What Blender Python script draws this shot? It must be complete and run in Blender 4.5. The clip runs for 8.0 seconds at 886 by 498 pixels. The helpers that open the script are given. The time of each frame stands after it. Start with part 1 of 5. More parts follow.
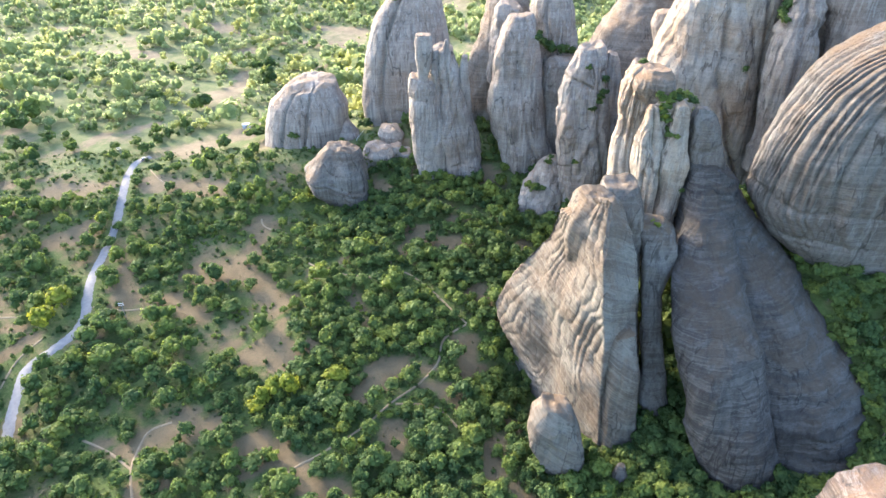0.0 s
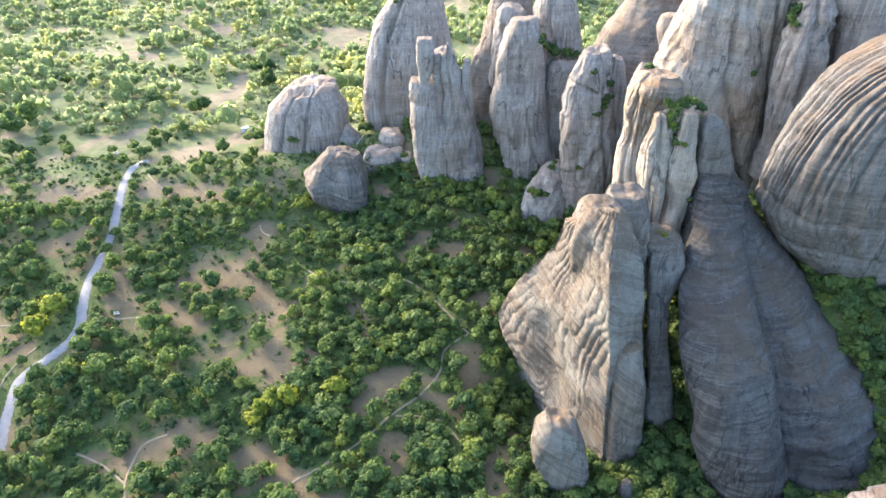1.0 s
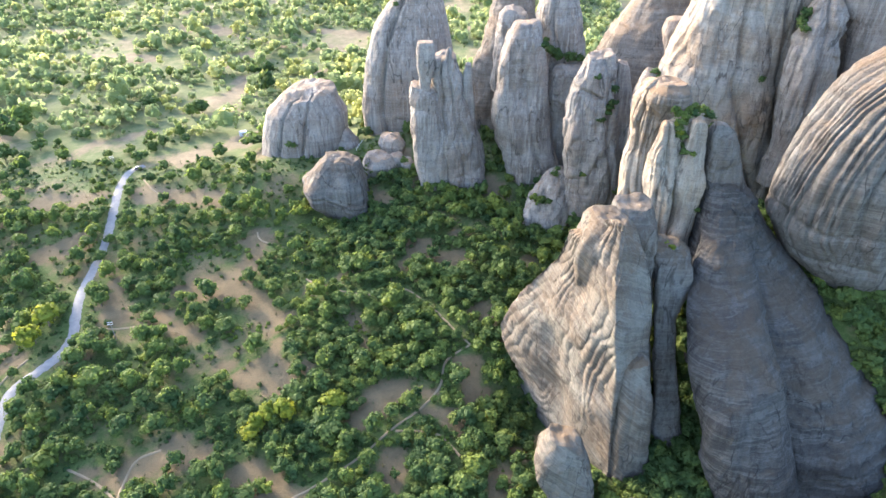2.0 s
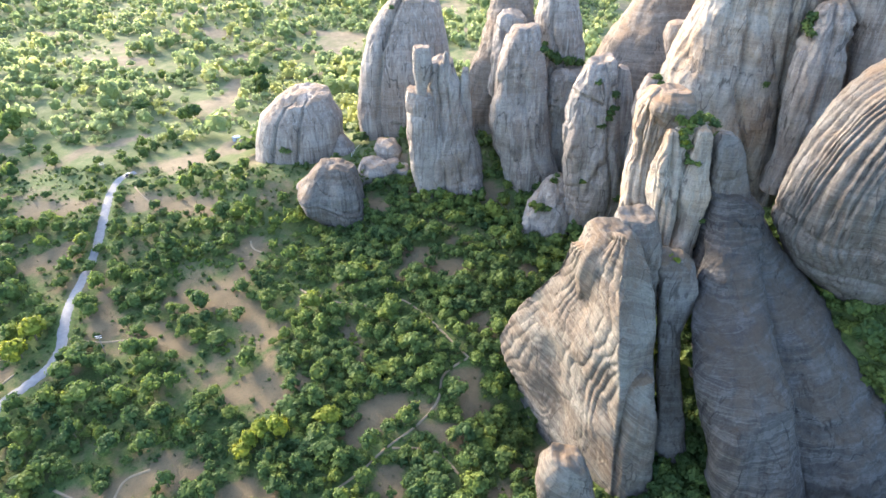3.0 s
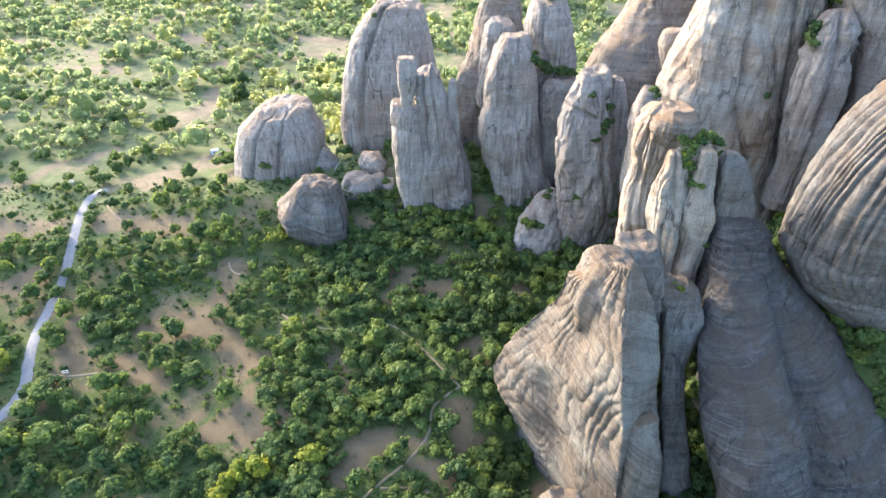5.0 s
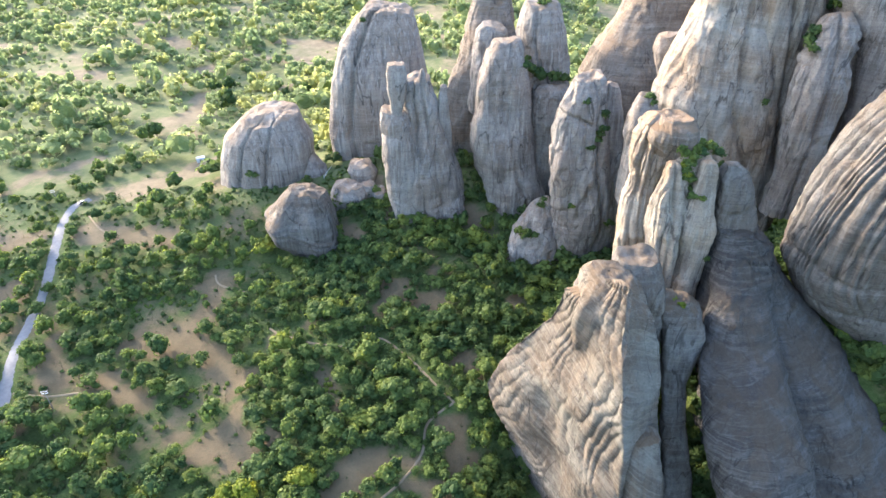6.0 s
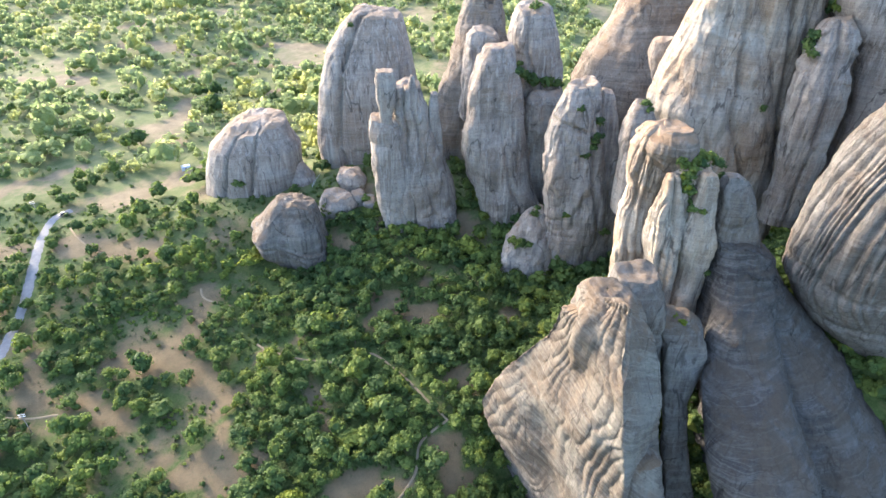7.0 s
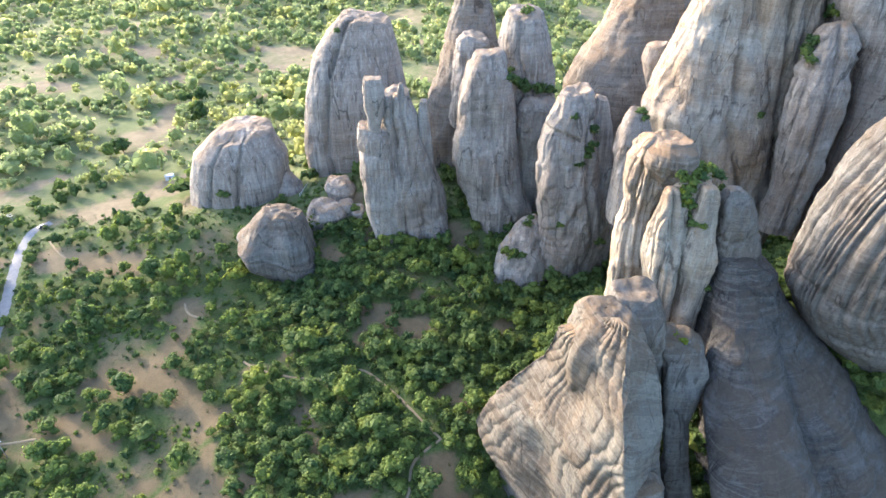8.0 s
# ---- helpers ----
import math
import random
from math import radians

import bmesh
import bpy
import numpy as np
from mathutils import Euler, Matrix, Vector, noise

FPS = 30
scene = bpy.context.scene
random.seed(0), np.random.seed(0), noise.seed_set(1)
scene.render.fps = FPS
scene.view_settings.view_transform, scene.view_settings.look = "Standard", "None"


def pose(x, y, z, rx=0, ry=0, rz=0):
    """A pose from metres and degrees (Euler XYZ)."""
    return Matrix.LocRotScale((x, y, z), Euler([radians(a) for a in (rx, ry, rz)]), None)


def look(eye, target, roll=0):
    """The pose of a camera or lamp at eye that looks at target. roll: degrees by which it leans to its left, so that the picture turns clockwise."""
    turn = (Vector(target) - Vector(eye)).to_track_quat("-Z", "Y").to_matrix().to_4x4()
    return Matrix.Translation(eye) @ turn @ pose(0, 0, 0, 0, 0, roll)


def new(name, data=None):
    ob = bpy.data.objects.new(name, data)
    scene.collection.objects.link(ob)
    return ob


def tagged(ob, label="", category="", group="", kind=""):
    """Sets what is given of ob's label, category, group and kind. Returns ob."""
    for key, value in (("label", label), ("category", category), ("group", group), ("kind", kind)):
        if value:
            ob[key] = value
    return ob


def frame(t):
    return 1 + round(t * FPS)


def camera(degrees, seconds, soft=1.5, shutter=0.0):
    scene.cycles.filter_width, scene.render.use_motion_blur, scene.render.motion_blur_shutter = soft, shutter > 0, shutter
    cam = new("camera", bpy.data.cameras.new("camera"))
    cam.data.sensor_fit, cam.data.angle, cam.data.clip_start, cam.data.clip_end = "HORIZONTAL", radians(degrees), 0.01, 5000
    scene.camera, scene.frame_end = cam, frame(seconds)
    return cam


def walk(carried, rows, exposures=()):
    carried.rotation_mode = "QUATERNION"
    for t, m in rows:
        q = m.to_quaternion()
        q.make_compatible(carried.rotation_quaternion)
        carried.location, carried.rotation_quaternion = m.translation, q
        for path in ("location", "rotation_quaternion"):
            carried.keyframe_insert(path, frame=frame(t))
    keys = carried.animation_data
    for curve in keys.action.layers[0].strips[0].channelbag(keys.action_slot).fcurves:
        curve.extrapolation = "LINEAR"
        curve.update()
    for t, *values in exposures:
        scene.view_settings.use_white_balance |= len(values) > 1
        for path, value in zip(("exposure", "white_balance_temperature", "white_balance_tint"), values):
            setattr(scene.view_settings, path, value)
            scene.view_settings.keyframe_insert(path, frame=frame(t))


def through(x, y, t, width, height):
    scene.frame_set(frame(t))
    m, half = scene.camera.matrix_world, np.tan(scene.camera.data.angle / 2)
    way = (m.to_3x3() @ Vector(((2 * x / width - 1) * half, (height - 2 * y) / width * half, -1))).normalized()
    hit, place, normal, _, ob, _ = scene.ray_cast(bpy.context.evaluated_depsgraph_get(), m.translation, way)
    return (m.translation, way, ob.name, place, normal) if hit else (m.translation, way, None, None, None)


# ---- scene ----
cam = camera(71.2, 8.0)
METRES, EYE, TILT, LEAN, TURN = 60.0, 190.0, -35.2, 0.0, 0.0
ROWS = [
    (0.0, 0.0, 0.0, 0.0, 0.0, 0.0, -0.0),
    (0.5, -0.0013, 0.0387, 0.0277, 0.04, -0.01, -0.05),
    (1.0, -0.003, 0.081, 0.0572, 0.1, -0.02, -0.1),
    (1.5, -0.0044, 0.1274, 0.089, 0.17, -0.04, -0.15),
    (3.0, -0.0083, 0.2771, 0.1938, -0.13, -0.11, 0.04),
    (3.5, -0.0078, 0.329, 0.2305, -0.37, -0.13, 0.22),
    (4.0, -0.0069, 0.3821, 0.2676, -0.62, -0.16, 0.4),
    (4.5, -0.0063, 0.4352, 0.3053, -0.88, -0.17, 0.59),
    (6.0, -0.0004, 0.5985, 0.4188, -1.89, -0.22, 1.32),
    (6.5, 0.0026, 0.6532, 0.4571, -2.26, -0.24, 1.58),
    (7.0, 0.0067, 0.7084, 0.4959, -2.63, -0.26, 1.85),
    (7.5, 0.0113, 0.7636, 0.535, -3.0, -0.28, 2.14),
    (8.0, 0.0159, 0.8184, 0.5734, -3.42, -0.3, 2.42),
]
EXPOSURE, KELVIN, TINT = 3.02, 5650, 14
walk(cam, [(t, pose(0, 0, EYE, TILT, LEAN, TURN) @ pose(METRES * x, METRES * y, METRES * z, 90 + pitch, roll, yaw)) for t, x, y, z, yaw, pitch, roll in ROWS],
     exposures=[(0.0, EXPOSURE + 0.05, KELVIN, TINT), (8.0, EXPOSURE - 0.08, KELVIN, TINT)])

# ---- sky and sun: a low, hazy evening sun over the plain ----
SUN_HEIGHT, SUN_TURN = 21.0, -48.0      # degrees above the horizon, degrees from straight ahead (left: minus)
world = bpy.data.worlds.new("evening_sky")
scene.world = world
world.use_nodes = True
wn = world.node_tree.nodes
sky = wn.new("ShaderNodeTexSky")
sky.sky_type, sky.sun_disc = "NISHITA", False
sky.sun_elevation, sky.sun_rotation = radians(SUN_HEIGHT), radians(SUN_TURN)
sky.air_density, sky.dust_density, sky.ozone_density = 1.0, 3.2, 1.0
wn["Background"].inputs["Strength"].default_value = 0.15
world.node_tree.links.new(sky.outputs[0], wn["Background"].inputs["Color"])
sun = new("sun", bpy.data.lights.new("sun", "SUN"))
sun.data.energy, sun.data.angle, sun.data.color = 1.35, radians(8.0), (1.0, 0.8, 0.56)
to_sun = Vector((math.sin(radians(SUN_TURN)) * math.cos(radians(SUN_HEIGHT)), math.cos(radians(SUN_TURN)) * math.cos(radians(SUN_HEIGHT)), math.sin(radians(SUN_HEIGHT))))
sun.matrix_world = look((0, 0, 600), Vector((0, 0, 600)) - to_sun)


# ---- materials ----
class Nodes:
    """A small helper that wires a node material."""

    def __init__(self, name):
        self.material = bpy.data.materials.new(name)
        self.material.use_nodes = True
        self.tree = self.material.node_tree
        self.bsdf = self.tree.nodes["Principled BSDF"]
        self.out = self.tree.nodes["Material Output"]
        self.place = self.tree.nodes.new("ShaderNodeNewGeometry").outputs["Position"]

    def add(self, kind, **values):
        node = self.tree.nodes.new("ShaderNode" + kind)
        for key, value in values.items():
            setattr(node, key, value)
        return node

    def put(self, value, socket):
        if isinstance(value, bpy.types.NodeSocket):
            self.tree.links.new(value, socket)
        else:
            socket.default_value = value

    def scaled(self, x, y, z, vector=None):
        node = self.add("Mapping")
        self.put(vector or self.place, node.inputs["Vector"])
        node.inputs["Scale"].default_value = (x, y, z)
        return node.outputs[0]

    def noise(self, vector, scale=1.0, detail=4.0, rough=0.55, warp=0.0):
        node = self.add("TexNoise")
        self.put(vector, node.inputs["Vector"])
        for key, value in (("Scale", scale), ("Detail", detail), ("Roughness", rough), ("Distortion", warp)):
            node.inputs[key].default_value = value
        return node.outputs["Fac"]

    def cells(self, vector, scale=1.0):
        node = self.add("TexVoronoi")
        self.put(vector, node.inputs["Vector"])
        node.inputs["Scale"].default_value = scale
        split = self.add("SeparateColor")
        self.put(node.outputs["Color"], split.inputs[0])
        return split.outputs[0], split.outputs[1], node.outputs["Distance"]

    def step(self, value, low, high):
        node = self.add("MapRange", interpolation_type="SMOOTHSTEP")
        self.put(value, node.inputs["Value"])
        node.inputs["From Min"].default_value, node.inputs["From Max"].default_value = low, high
        return node.outputs[0]

    def math(self, kind, a, b=0.0):
        node = self.add("Math", operation=kind)
        self.put(a, node.inputs[0]), self.put(b, node.inputs[1])
        return node.outputs[0]

    def mix(self, factor, a, b):
        node = self.add("Mix", data_type="RGBA")
        self.put(factor, node.inputs[0])
        for value, socket in ((a, node.inputs[6]), (b, node.inputs[7])):
            self.put((*value, 1) if isinstance(value, tuple) else value, socket)
        return node.outputs[2]

    def bump(self, height, strength, distance, normal=None):
        node = self.add("Bump")
        self.put(height, node.inputs["Height"])
        node.inputs["Strength"].default_value, node.inputs["Distance"].default_value = strength, distance
        if normal:
            self.put(normal, node.inputs["Normal"])
        return node.outputs[0]

    def finish(self, colour, rough=0.9, normal=None, gloss=0.25):
        self.put((*colour, 1) if isinstance(colour, tuple) else colour, self.bsdf.inputs["Base Color"])
        self.put(rough, self.bsdf.inputs["Roughness"])
        self.bsdf.inputs["Specular IOR Level"].default_value = gloss
        if normal:
            self.put(normal, self.bsdf.inputs["Normal"])
        return self.material


def rock_material(name, pale, warm, dark, strata_dip=0.15, streak=0.6, strata=0.5, scarred=1.0):
    """Weathered conglomerate: pale faces with broad warm stains, soft rain streaks running down, faint beds lying across, pebbly grain."""
    n = Nodes(name)
    broad = n.noise(n.place, 0.045, 4, 0.6)
    blotch = n.noise(n.scaled(0.16, 0.16, 0.07), 1.0, 6, 0.65, 0.5)
    fine = n.noise(n.place, 1.1, 6, 0.7)
    grit = n.noise(n.place, 3.6, 4, 0.75)
    rain = n.noise(n.scaled(0.3, 0.3, 0.012), 1.0, 5, 0.6, 0.3)
    drip = n.noise(n.scaled(0.8, 0.8, 0.03), 1.0, 4, 0.6)
    tilt = n.add("Mapping")
    n.put(n.place, tilt.inputs["Vector"])
    tilt.inputs["Rotation"].default_value = (0.05, strata_dip, 0)
    beds = n.noise(n.scaled(0.03, 0.03, 0.55, tilt.outputs[0]), 1.0, 5, 0.6, 0.8)
    tiers = n.noise(n.scaled(0.012, 0.012, 0.075, tilt.outputs[0]), 1.0, 4, 0.6, 0.8)
    colour = n.mix(n.step(broad, 0.4, 0.62), pale, warm)
    colour = n.mix(n.math("MULTIPLY", n.step(tiers, 0.46, 0.62), 0.5), colour, tuple(c * 0.72 for c in warm))
    colour = n.mix(n.math("MULTIPLY", n.step(blotch, 0.5, 0.7), 0.5), colour, tuple(c * 0.66 for c in warm))
    colour = n.mix(n.math("MULTIPLY", n.step(rain, 0.48, 0.68), streak * 0.75), colour, dark)
    colour = n.mix(n.math("MULTIPLY", n.step(drip, 0.52, 0.64), streak * 0.6), colour, tuple(min(1, c * 1.3) for c in pale))
    colour = n.mix(n.math("MULTIPLY", n.step(beds, 0.48, 0.6), strata * 0.6), colour, tuple(c * 0.85 for c in dark))
    ledge = n.math("MULTIPLY", n.step(beds, 0.43, 0.465), n.math("SUBTRACT", 1.0, n.step(beds, 0.465, 0.5)))
    colour = n.mix(n.math("MULTIPLY", ledge, strata * 0.7), colour, tuple(min(1, c * 1.45) for c in pale))
    seam = n.noise(n.scaled(0.11, 0.11, 0.02), 1.0, 3, 0.5, 0.6)
    seam = n.math("MULTIPLY", n.step(seam, 0.485, 0.498), n.math("SUBTRACT", 1.0, n.step(seam, 0.502, 0.515)))
    colour = n.mix(n.math("MULTIPLY", seam, n.math("MULTIPLY", n.step(blotch, 0.4, 0.55), 0.75)), colour, tuple(c * 0.55 for c in dark))
    colour = n.mix(n.math("MULTIPLY", n.step(fine, 0.5, 0.7), 0.55), colour, tuple(c * 0.8 for c in dark))
    colour = n.mix(n.math("MULTIPLY", n.step(grit, 0.56, 0.66), 0.5), colour, tuple(min(1, c * 1.35) for c in pale))
    split = n.add("SeparateXYZ")
    n.put(n.add("NewGeometry").outputs["Normal"], split.inputs[0])
    lichen = n.math("MULTIPLY", n.step(split.outputs[2], 0.4, 0.85), n.step(blotch, 0.3, 0.6))
    colour = n.mix(n.math("MULTIPLY", lichen, 0.75), colour, (warm[0] * 1.05, warm[1] * 0.9, warm[2] * 0.7))
    scar = n.noise(n.scaled(0.32, 0.32, 0.13), 1.0, 6, 0.72, 0.6)
    height = n.math("ADD", n.math("MULTIPLY", beds, strata * 0.8), n.math("MULTIPLY", rain, 0.8 * streak))
    normal = n.bump(n.math("ADD", height, n.math("MULTIPLY", scar, scarred)), 1.0, 1.3)
    normal = n.bump(n.math("ADD", fine, n.math("MULTIPLY", grit, 0.5)), 0.9, 0.55, normal)
    return n.finish(colour, 0.92, normal, 0.2)


GREY_ROCK = rock_material("grey_conglomerate", (0.3, 0.272, 0.230), (0.255, 0.208, 0.162), (0.112, 0.098, 0.085), 0.05, 0.9, 0.22)
WARM_ROCK = rock_material("buff_conglomerate", (0.32, 0.28, 0.235), (0.28, 0.2, 0.14), (0.13, 0.11, 0.095), -0.5, 0.6, 0.75)
# For the shaded cone: its shade is partly put into these dark colours.
SHADED_ROCK = rock_material("shaded_streaked_conglomerate", (0.094, 0.09, 0.081), (0.07, 0.063, 0.054), (0.027, 0.025, 0.024), 0.1, 0.7, 0.7, 0.8)
# Paler, warmer copy for sunlit faces; part of the sunlight is in the colour.
SUNNY_ROCK = rock_material("sunlit_cream_conglomerate", (0.35, 0.31, 0.244), (0.31, 0.232, 0.155), (0.13, 0.106, 0.085), -0.1, 0.7, 0.22)
RIBBED_ROCK = rock_material("ribbed_buff_conglomerate", (0.162, 0.15, 0.122), (0.138, 0.107, 0.075), (0.064, 0.056, 0.047), -0.6, 0.4, 0.55, 0.45)
# Darker grey copy: the ridge face's shade is mixed into its tone.
SLATE_SHADE_ROCK = rock_material("slate_shade_conglomerate", (0.16, 0.15, 0.130), (0.138, 0.112, 0.085), (0.054, 0.048, 0.042), 0.05, 0.8, 0.35)
BROWN_ROCK = rock_material("brown_conglomerate", (0.215, 0.19, 0.153), (0.2, 0.15, 0.104), (0.085, 0.073, 0.059), 0.0, 0.8, 0.4)


def ground_material():
    n = Nodes("dry_grass_and_soil")
    cover = n.add("Attribute", attribute_name="cover").outputs["Fac"]
    broad = n.noise(n.place, 0.035, 5, 0.6)
    patch = n.noise(n.place, 0.16, 6, 0.7)
    tuft = n.noise(n.place, 0.8, 6, 0.75)
    fine = n.noise(n.place, 3.5, 4, 0.7)
    soil = n.mix(n.step(patch, 0.35, 0.65), (0.108, 0.082, 0.045), (0.146, 0.109, 0.06))
    soil = n.mix(n.math("MULTIPLY", n.step(broad, 0.45, 0.7), 0.6), soil, (0.168, 0.125, 0.069))
    soil = n.mix(n.math("MULTIPLY", n.step(tuft, 0.5, 0.68), 0.6), soil, (0.085, 0.085, 0.042))
    soil = n.mix(n.math("MULTIPLY", n.step(fine, 0.56, 0.7), 0.4), soil, (0.21, 0.175, 0.115))
    grass = n.mix(n.step(tuft, 0.35, 0.7), (0.05, 0.074, 0.02), (0.095, 0.12, 0.038))
    grass = n.mix(n.math("MULTIPLY", n.step(patch, 0.5, 0.7), 0.5), grass, (0.135, 0.11, 0.06))
    edge = n.math("ADD", cover, n.math("MULTIPLY", n.math("SUBTRACT", n.math("ADD", tuft, patch), 1.0), 1.0))
    split = n.add("SeparateXYZ")
    n.put(n.place, split.inputs[0])
    # Far plain: dry pale fields, lightened further to stand in for distance haze.
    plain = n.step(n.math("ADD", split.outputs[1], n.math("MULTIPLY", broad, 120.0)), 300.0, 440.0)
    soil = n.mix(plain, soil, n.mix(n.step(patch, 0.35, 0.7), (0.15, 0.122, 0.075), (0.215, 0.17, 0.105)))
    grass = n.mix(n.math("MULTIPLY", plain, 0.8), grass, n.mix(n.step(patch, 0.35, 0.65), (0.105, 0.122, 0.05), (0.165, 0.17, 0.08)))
    colour = n.mix(n.step(edge, 0.2, 0.75), grass, soil)
    colour = n.mix(n.math("MULTIPLY", n.step(fine, 0.55, 0.75), 0.35), colour, (0.11, 0.1, 0.05))
    normal = n.bump(n.math("ADD", tuft, n.math("MULTIPLY", fine, 0.4)), 0.8, 0.5)
    return n.finish(colour, 0.95, normal, 0.1)


def leaf_material(name, low, high, clump=0.16, through=0.35):
    """Foliage: matt leaves that let some light through, each tree a little different."""
    n = Nodes(name)
    a, b, _ = n.cells(n.place, clump)
    small, _, _ = n.cells(n.place, 1.1)
    colour = n.mix(a, low, high)
    colour = n.mix(n.math("MULTIPLY", n.step(b, 0.72, 0.95), 0.6), colour, tuple(c * k for c, k in zip(high, (1.6, 1.35, 0.9))))
    colour = n.mix(n.math("MULTIPLY", small, 0.45), colour, tuple(c * 0.6 for c in low))
    n.finish(colour, 0.75, None, 0.25)
    glow = n.add("BsdfTranslucent")
    n.put(n.mix(1.0, colour, colour), glow.inputs["Color"])
    mixed = n.add("MixShader")
    mixed.inputs[0].default_value = through
    n.put(n.bsdf.outputs[0], mixed.inputs[1]), n.put(glow.outputs[0], mixed.inputs[2])
    n.put(mixed.outputs[0], n.out.inputs["Surface"])
    return n.material


def plain_material(name, low, high, scale=1.0, rough=0.85, relief=0.1, gloss=0.3, metal=0.0):
    n = Nodes(name)
    grain = n.noise(n.place, scale, 5, 0.65)
    n.bsdf.inputs["Metallic"].default_value = metal
    return n.finish(n.mix(n.step(grain, 0.3, 0.7), low, high), rough, n.bump(grain, 0.5, relief), gloss)


GROUND = ground_material()
LEAVES = leaf_material("oak_leaves", (0.054, 0.096, 0.03), (0.135, 0.185, 0.044), through=0.52)
YELLOW_LEAVES = leaf_material("yellow_green_leaves", (0.14, 0.18, 0.02), (0.24, 0.262, 0.028), through=0.5)
LIGHT_LEAVES = leaf_material("light_green_leaves", (0.085, 0.13, 0.03), (0.16, 0.212, 0.046), through=0.5)
# Distant haze over the plain is painted into these pale leaf colours.
HAZE_PALED_LEAVES = leaf_material("haze_paled_leaves", (0.21, 0.27, 0.1), (0.36, 0.4, 0.17), 0.06, 0.6)
BRIGHT_LEAVES = leaf_material("bright_undergrowth", (0.085, 0.14, 0.024), (0.17, 0.235, 0.045), 0.3, 0.5)
TUFT_LEAVES = leaf_material("dry_grass_tufts", (0.075, 0.085, 0.034), (0.15, 0.145, 0.07), 0.2, 0.4)
BARK = plain_material("bark", (0.1, 0.075, 0.05), (0.2, 0.155, 0.11), 3.0)
ASPHALT = plain_material("worn_pale_asphalt", (0.16, 0.155, 0.148), (0.21, 0.202, 0.19), 0.6, 0.9, 0.03)
DIRT = plain_material("trodden_earth", (0.19, 0.145, 0.085), (0.25, 0.19, 0.115), 0.5, 0.95, 0.1)


# ---- mesh helpers ----
def mesh_of(name, points, faces, material, smooth=False):
    """A mesh from an array of points and an array of triangles or quads."""
    data = bpy.data.meshes.new(name)
    points, faces = np.asarray(points, np.float32), np.asarray(faces, np.int32)
    count, size = faces.shape
    data.vertices.add(len(points))
    data.vertices.foreach_set("co", points.ravel())
    data.loops.add(count * size)
    data.loops.foreach_set("vertex_index", faces.ravel())
    data.polygons.add(count)
    data.polygons.foreach_set("loop_start", np.arange(0, count * size, size, dtype=np.int32))
    data.polygons.foreach_set("use_smooth", np.full(count, smooth))
    data.update(calc_edges=True)
    data.materials.append(material)
    return data


def part(name, bm, material, parent, label=""):
    """Links a bmesh as one mesh object under a thing or a part."""
    data = bpy.data.meshes.new(name)
    bm.to_mesh(data)
    bm.free()
    data.materials.append(material)
    ob = new(name, data)
    ob.parent = parent
    return tagged(ob, label)


def grid_faces(rows, columns, closed=False):
    r = np.arange(rows - 1)[:, None]
    c = np.arange(columns if closed else columns - 1)[None, :]
    d = (c + 1) % columns
    return np.stack([r * columns + c, r * columns + d, (r + 1) * columns + d, (r + 1) * columns + c], -1).reshape(-1, 4)


# ---- the valley floor ----
def sm(v):
    v = np.clip(v, 0.0, 1.0)
    return v * v * (3 - 2 * v)


def bump(x, y, cx, cy, r):
    return np.exp(-((x - cx) ** 2 + (y - cy) ** 2) / (2 * r * r))


def ground_height(x, y):
    """Height of the valley floor: a slope that climbs to the foot of the pillars, then a gently rolling plain."""
    h = 5 + 10 * sm((y - 110) / 110) + 11.5 * sm((y - 200) / 120)
    h = h + 24 * bump(x, y, 20, 330, 55) + 70 * bump(x, y, 152, 190, 40) + 6 * bump(x, y, -85, 318, 30) - 8 * bump(x, y, -52, 280, 20) - 8 * bump(x, y, 12, 287, 22) + 45 * bump(x, y, 83, 200, 18) - 14 * bump(x, y, 36, 168, 15)
    h = h + 0.5 * np.sin(x / 9 + 1.3 * np.sin(y / 14)) + 0.4 * np.sin(y / 8 + x / 21)
    roll = sm((y - 380) / 150)
    h = h + roll * (3.0 * np.sin(x / 47 + 0.7 * np.sin(y / 70)) + 2.5 * np.sin(y / 38 + x / 90))
    return h


BARE_SLOPE = [
    (-187.8, 247.1, -175.7, 257.0, 6.5), (-209.5, 284.8, -181.4, 292.8, 5.3), (-153.3, 239.7, -144.6, 227.7, 3.3),
    (-145.5, 220.2, -134.9, 208.4, 3.5), (-159.6, 296.3, -119.8, 287.6, 5.5), (-88.1, 258.6, -91.2, 234.4, 5.3),
    (-113.6, 228.0, -92.2, 227.3, 6.8), (-119.9, 208.7, -104.7, 199.6, 4.6), (-89.2, 225.6, -69.9, 206.2, 5.4),
    (-70.9, 199.3, -64.0, 175.9, 3.5), (-73.1, 181.0, -53.5, 181.1, 3.9), (-89.1, 185.7, -74.3, 176.1, 2.7),
    (-176.5, 175.6, -168.1, 186.5, 3.4), (-186.2, 193.5, -170.2, 190.4, 2.6), (-239.1, 292.0, -223.0, 297.1, 3.8),
    (-220.3, 273.4, -224.0, 263.7, 2.8), (-148.7, 189.1, -144.5, 187.5, 2.2), (-110.6, 137.9, -127.9, 140.5, 2.3),
]
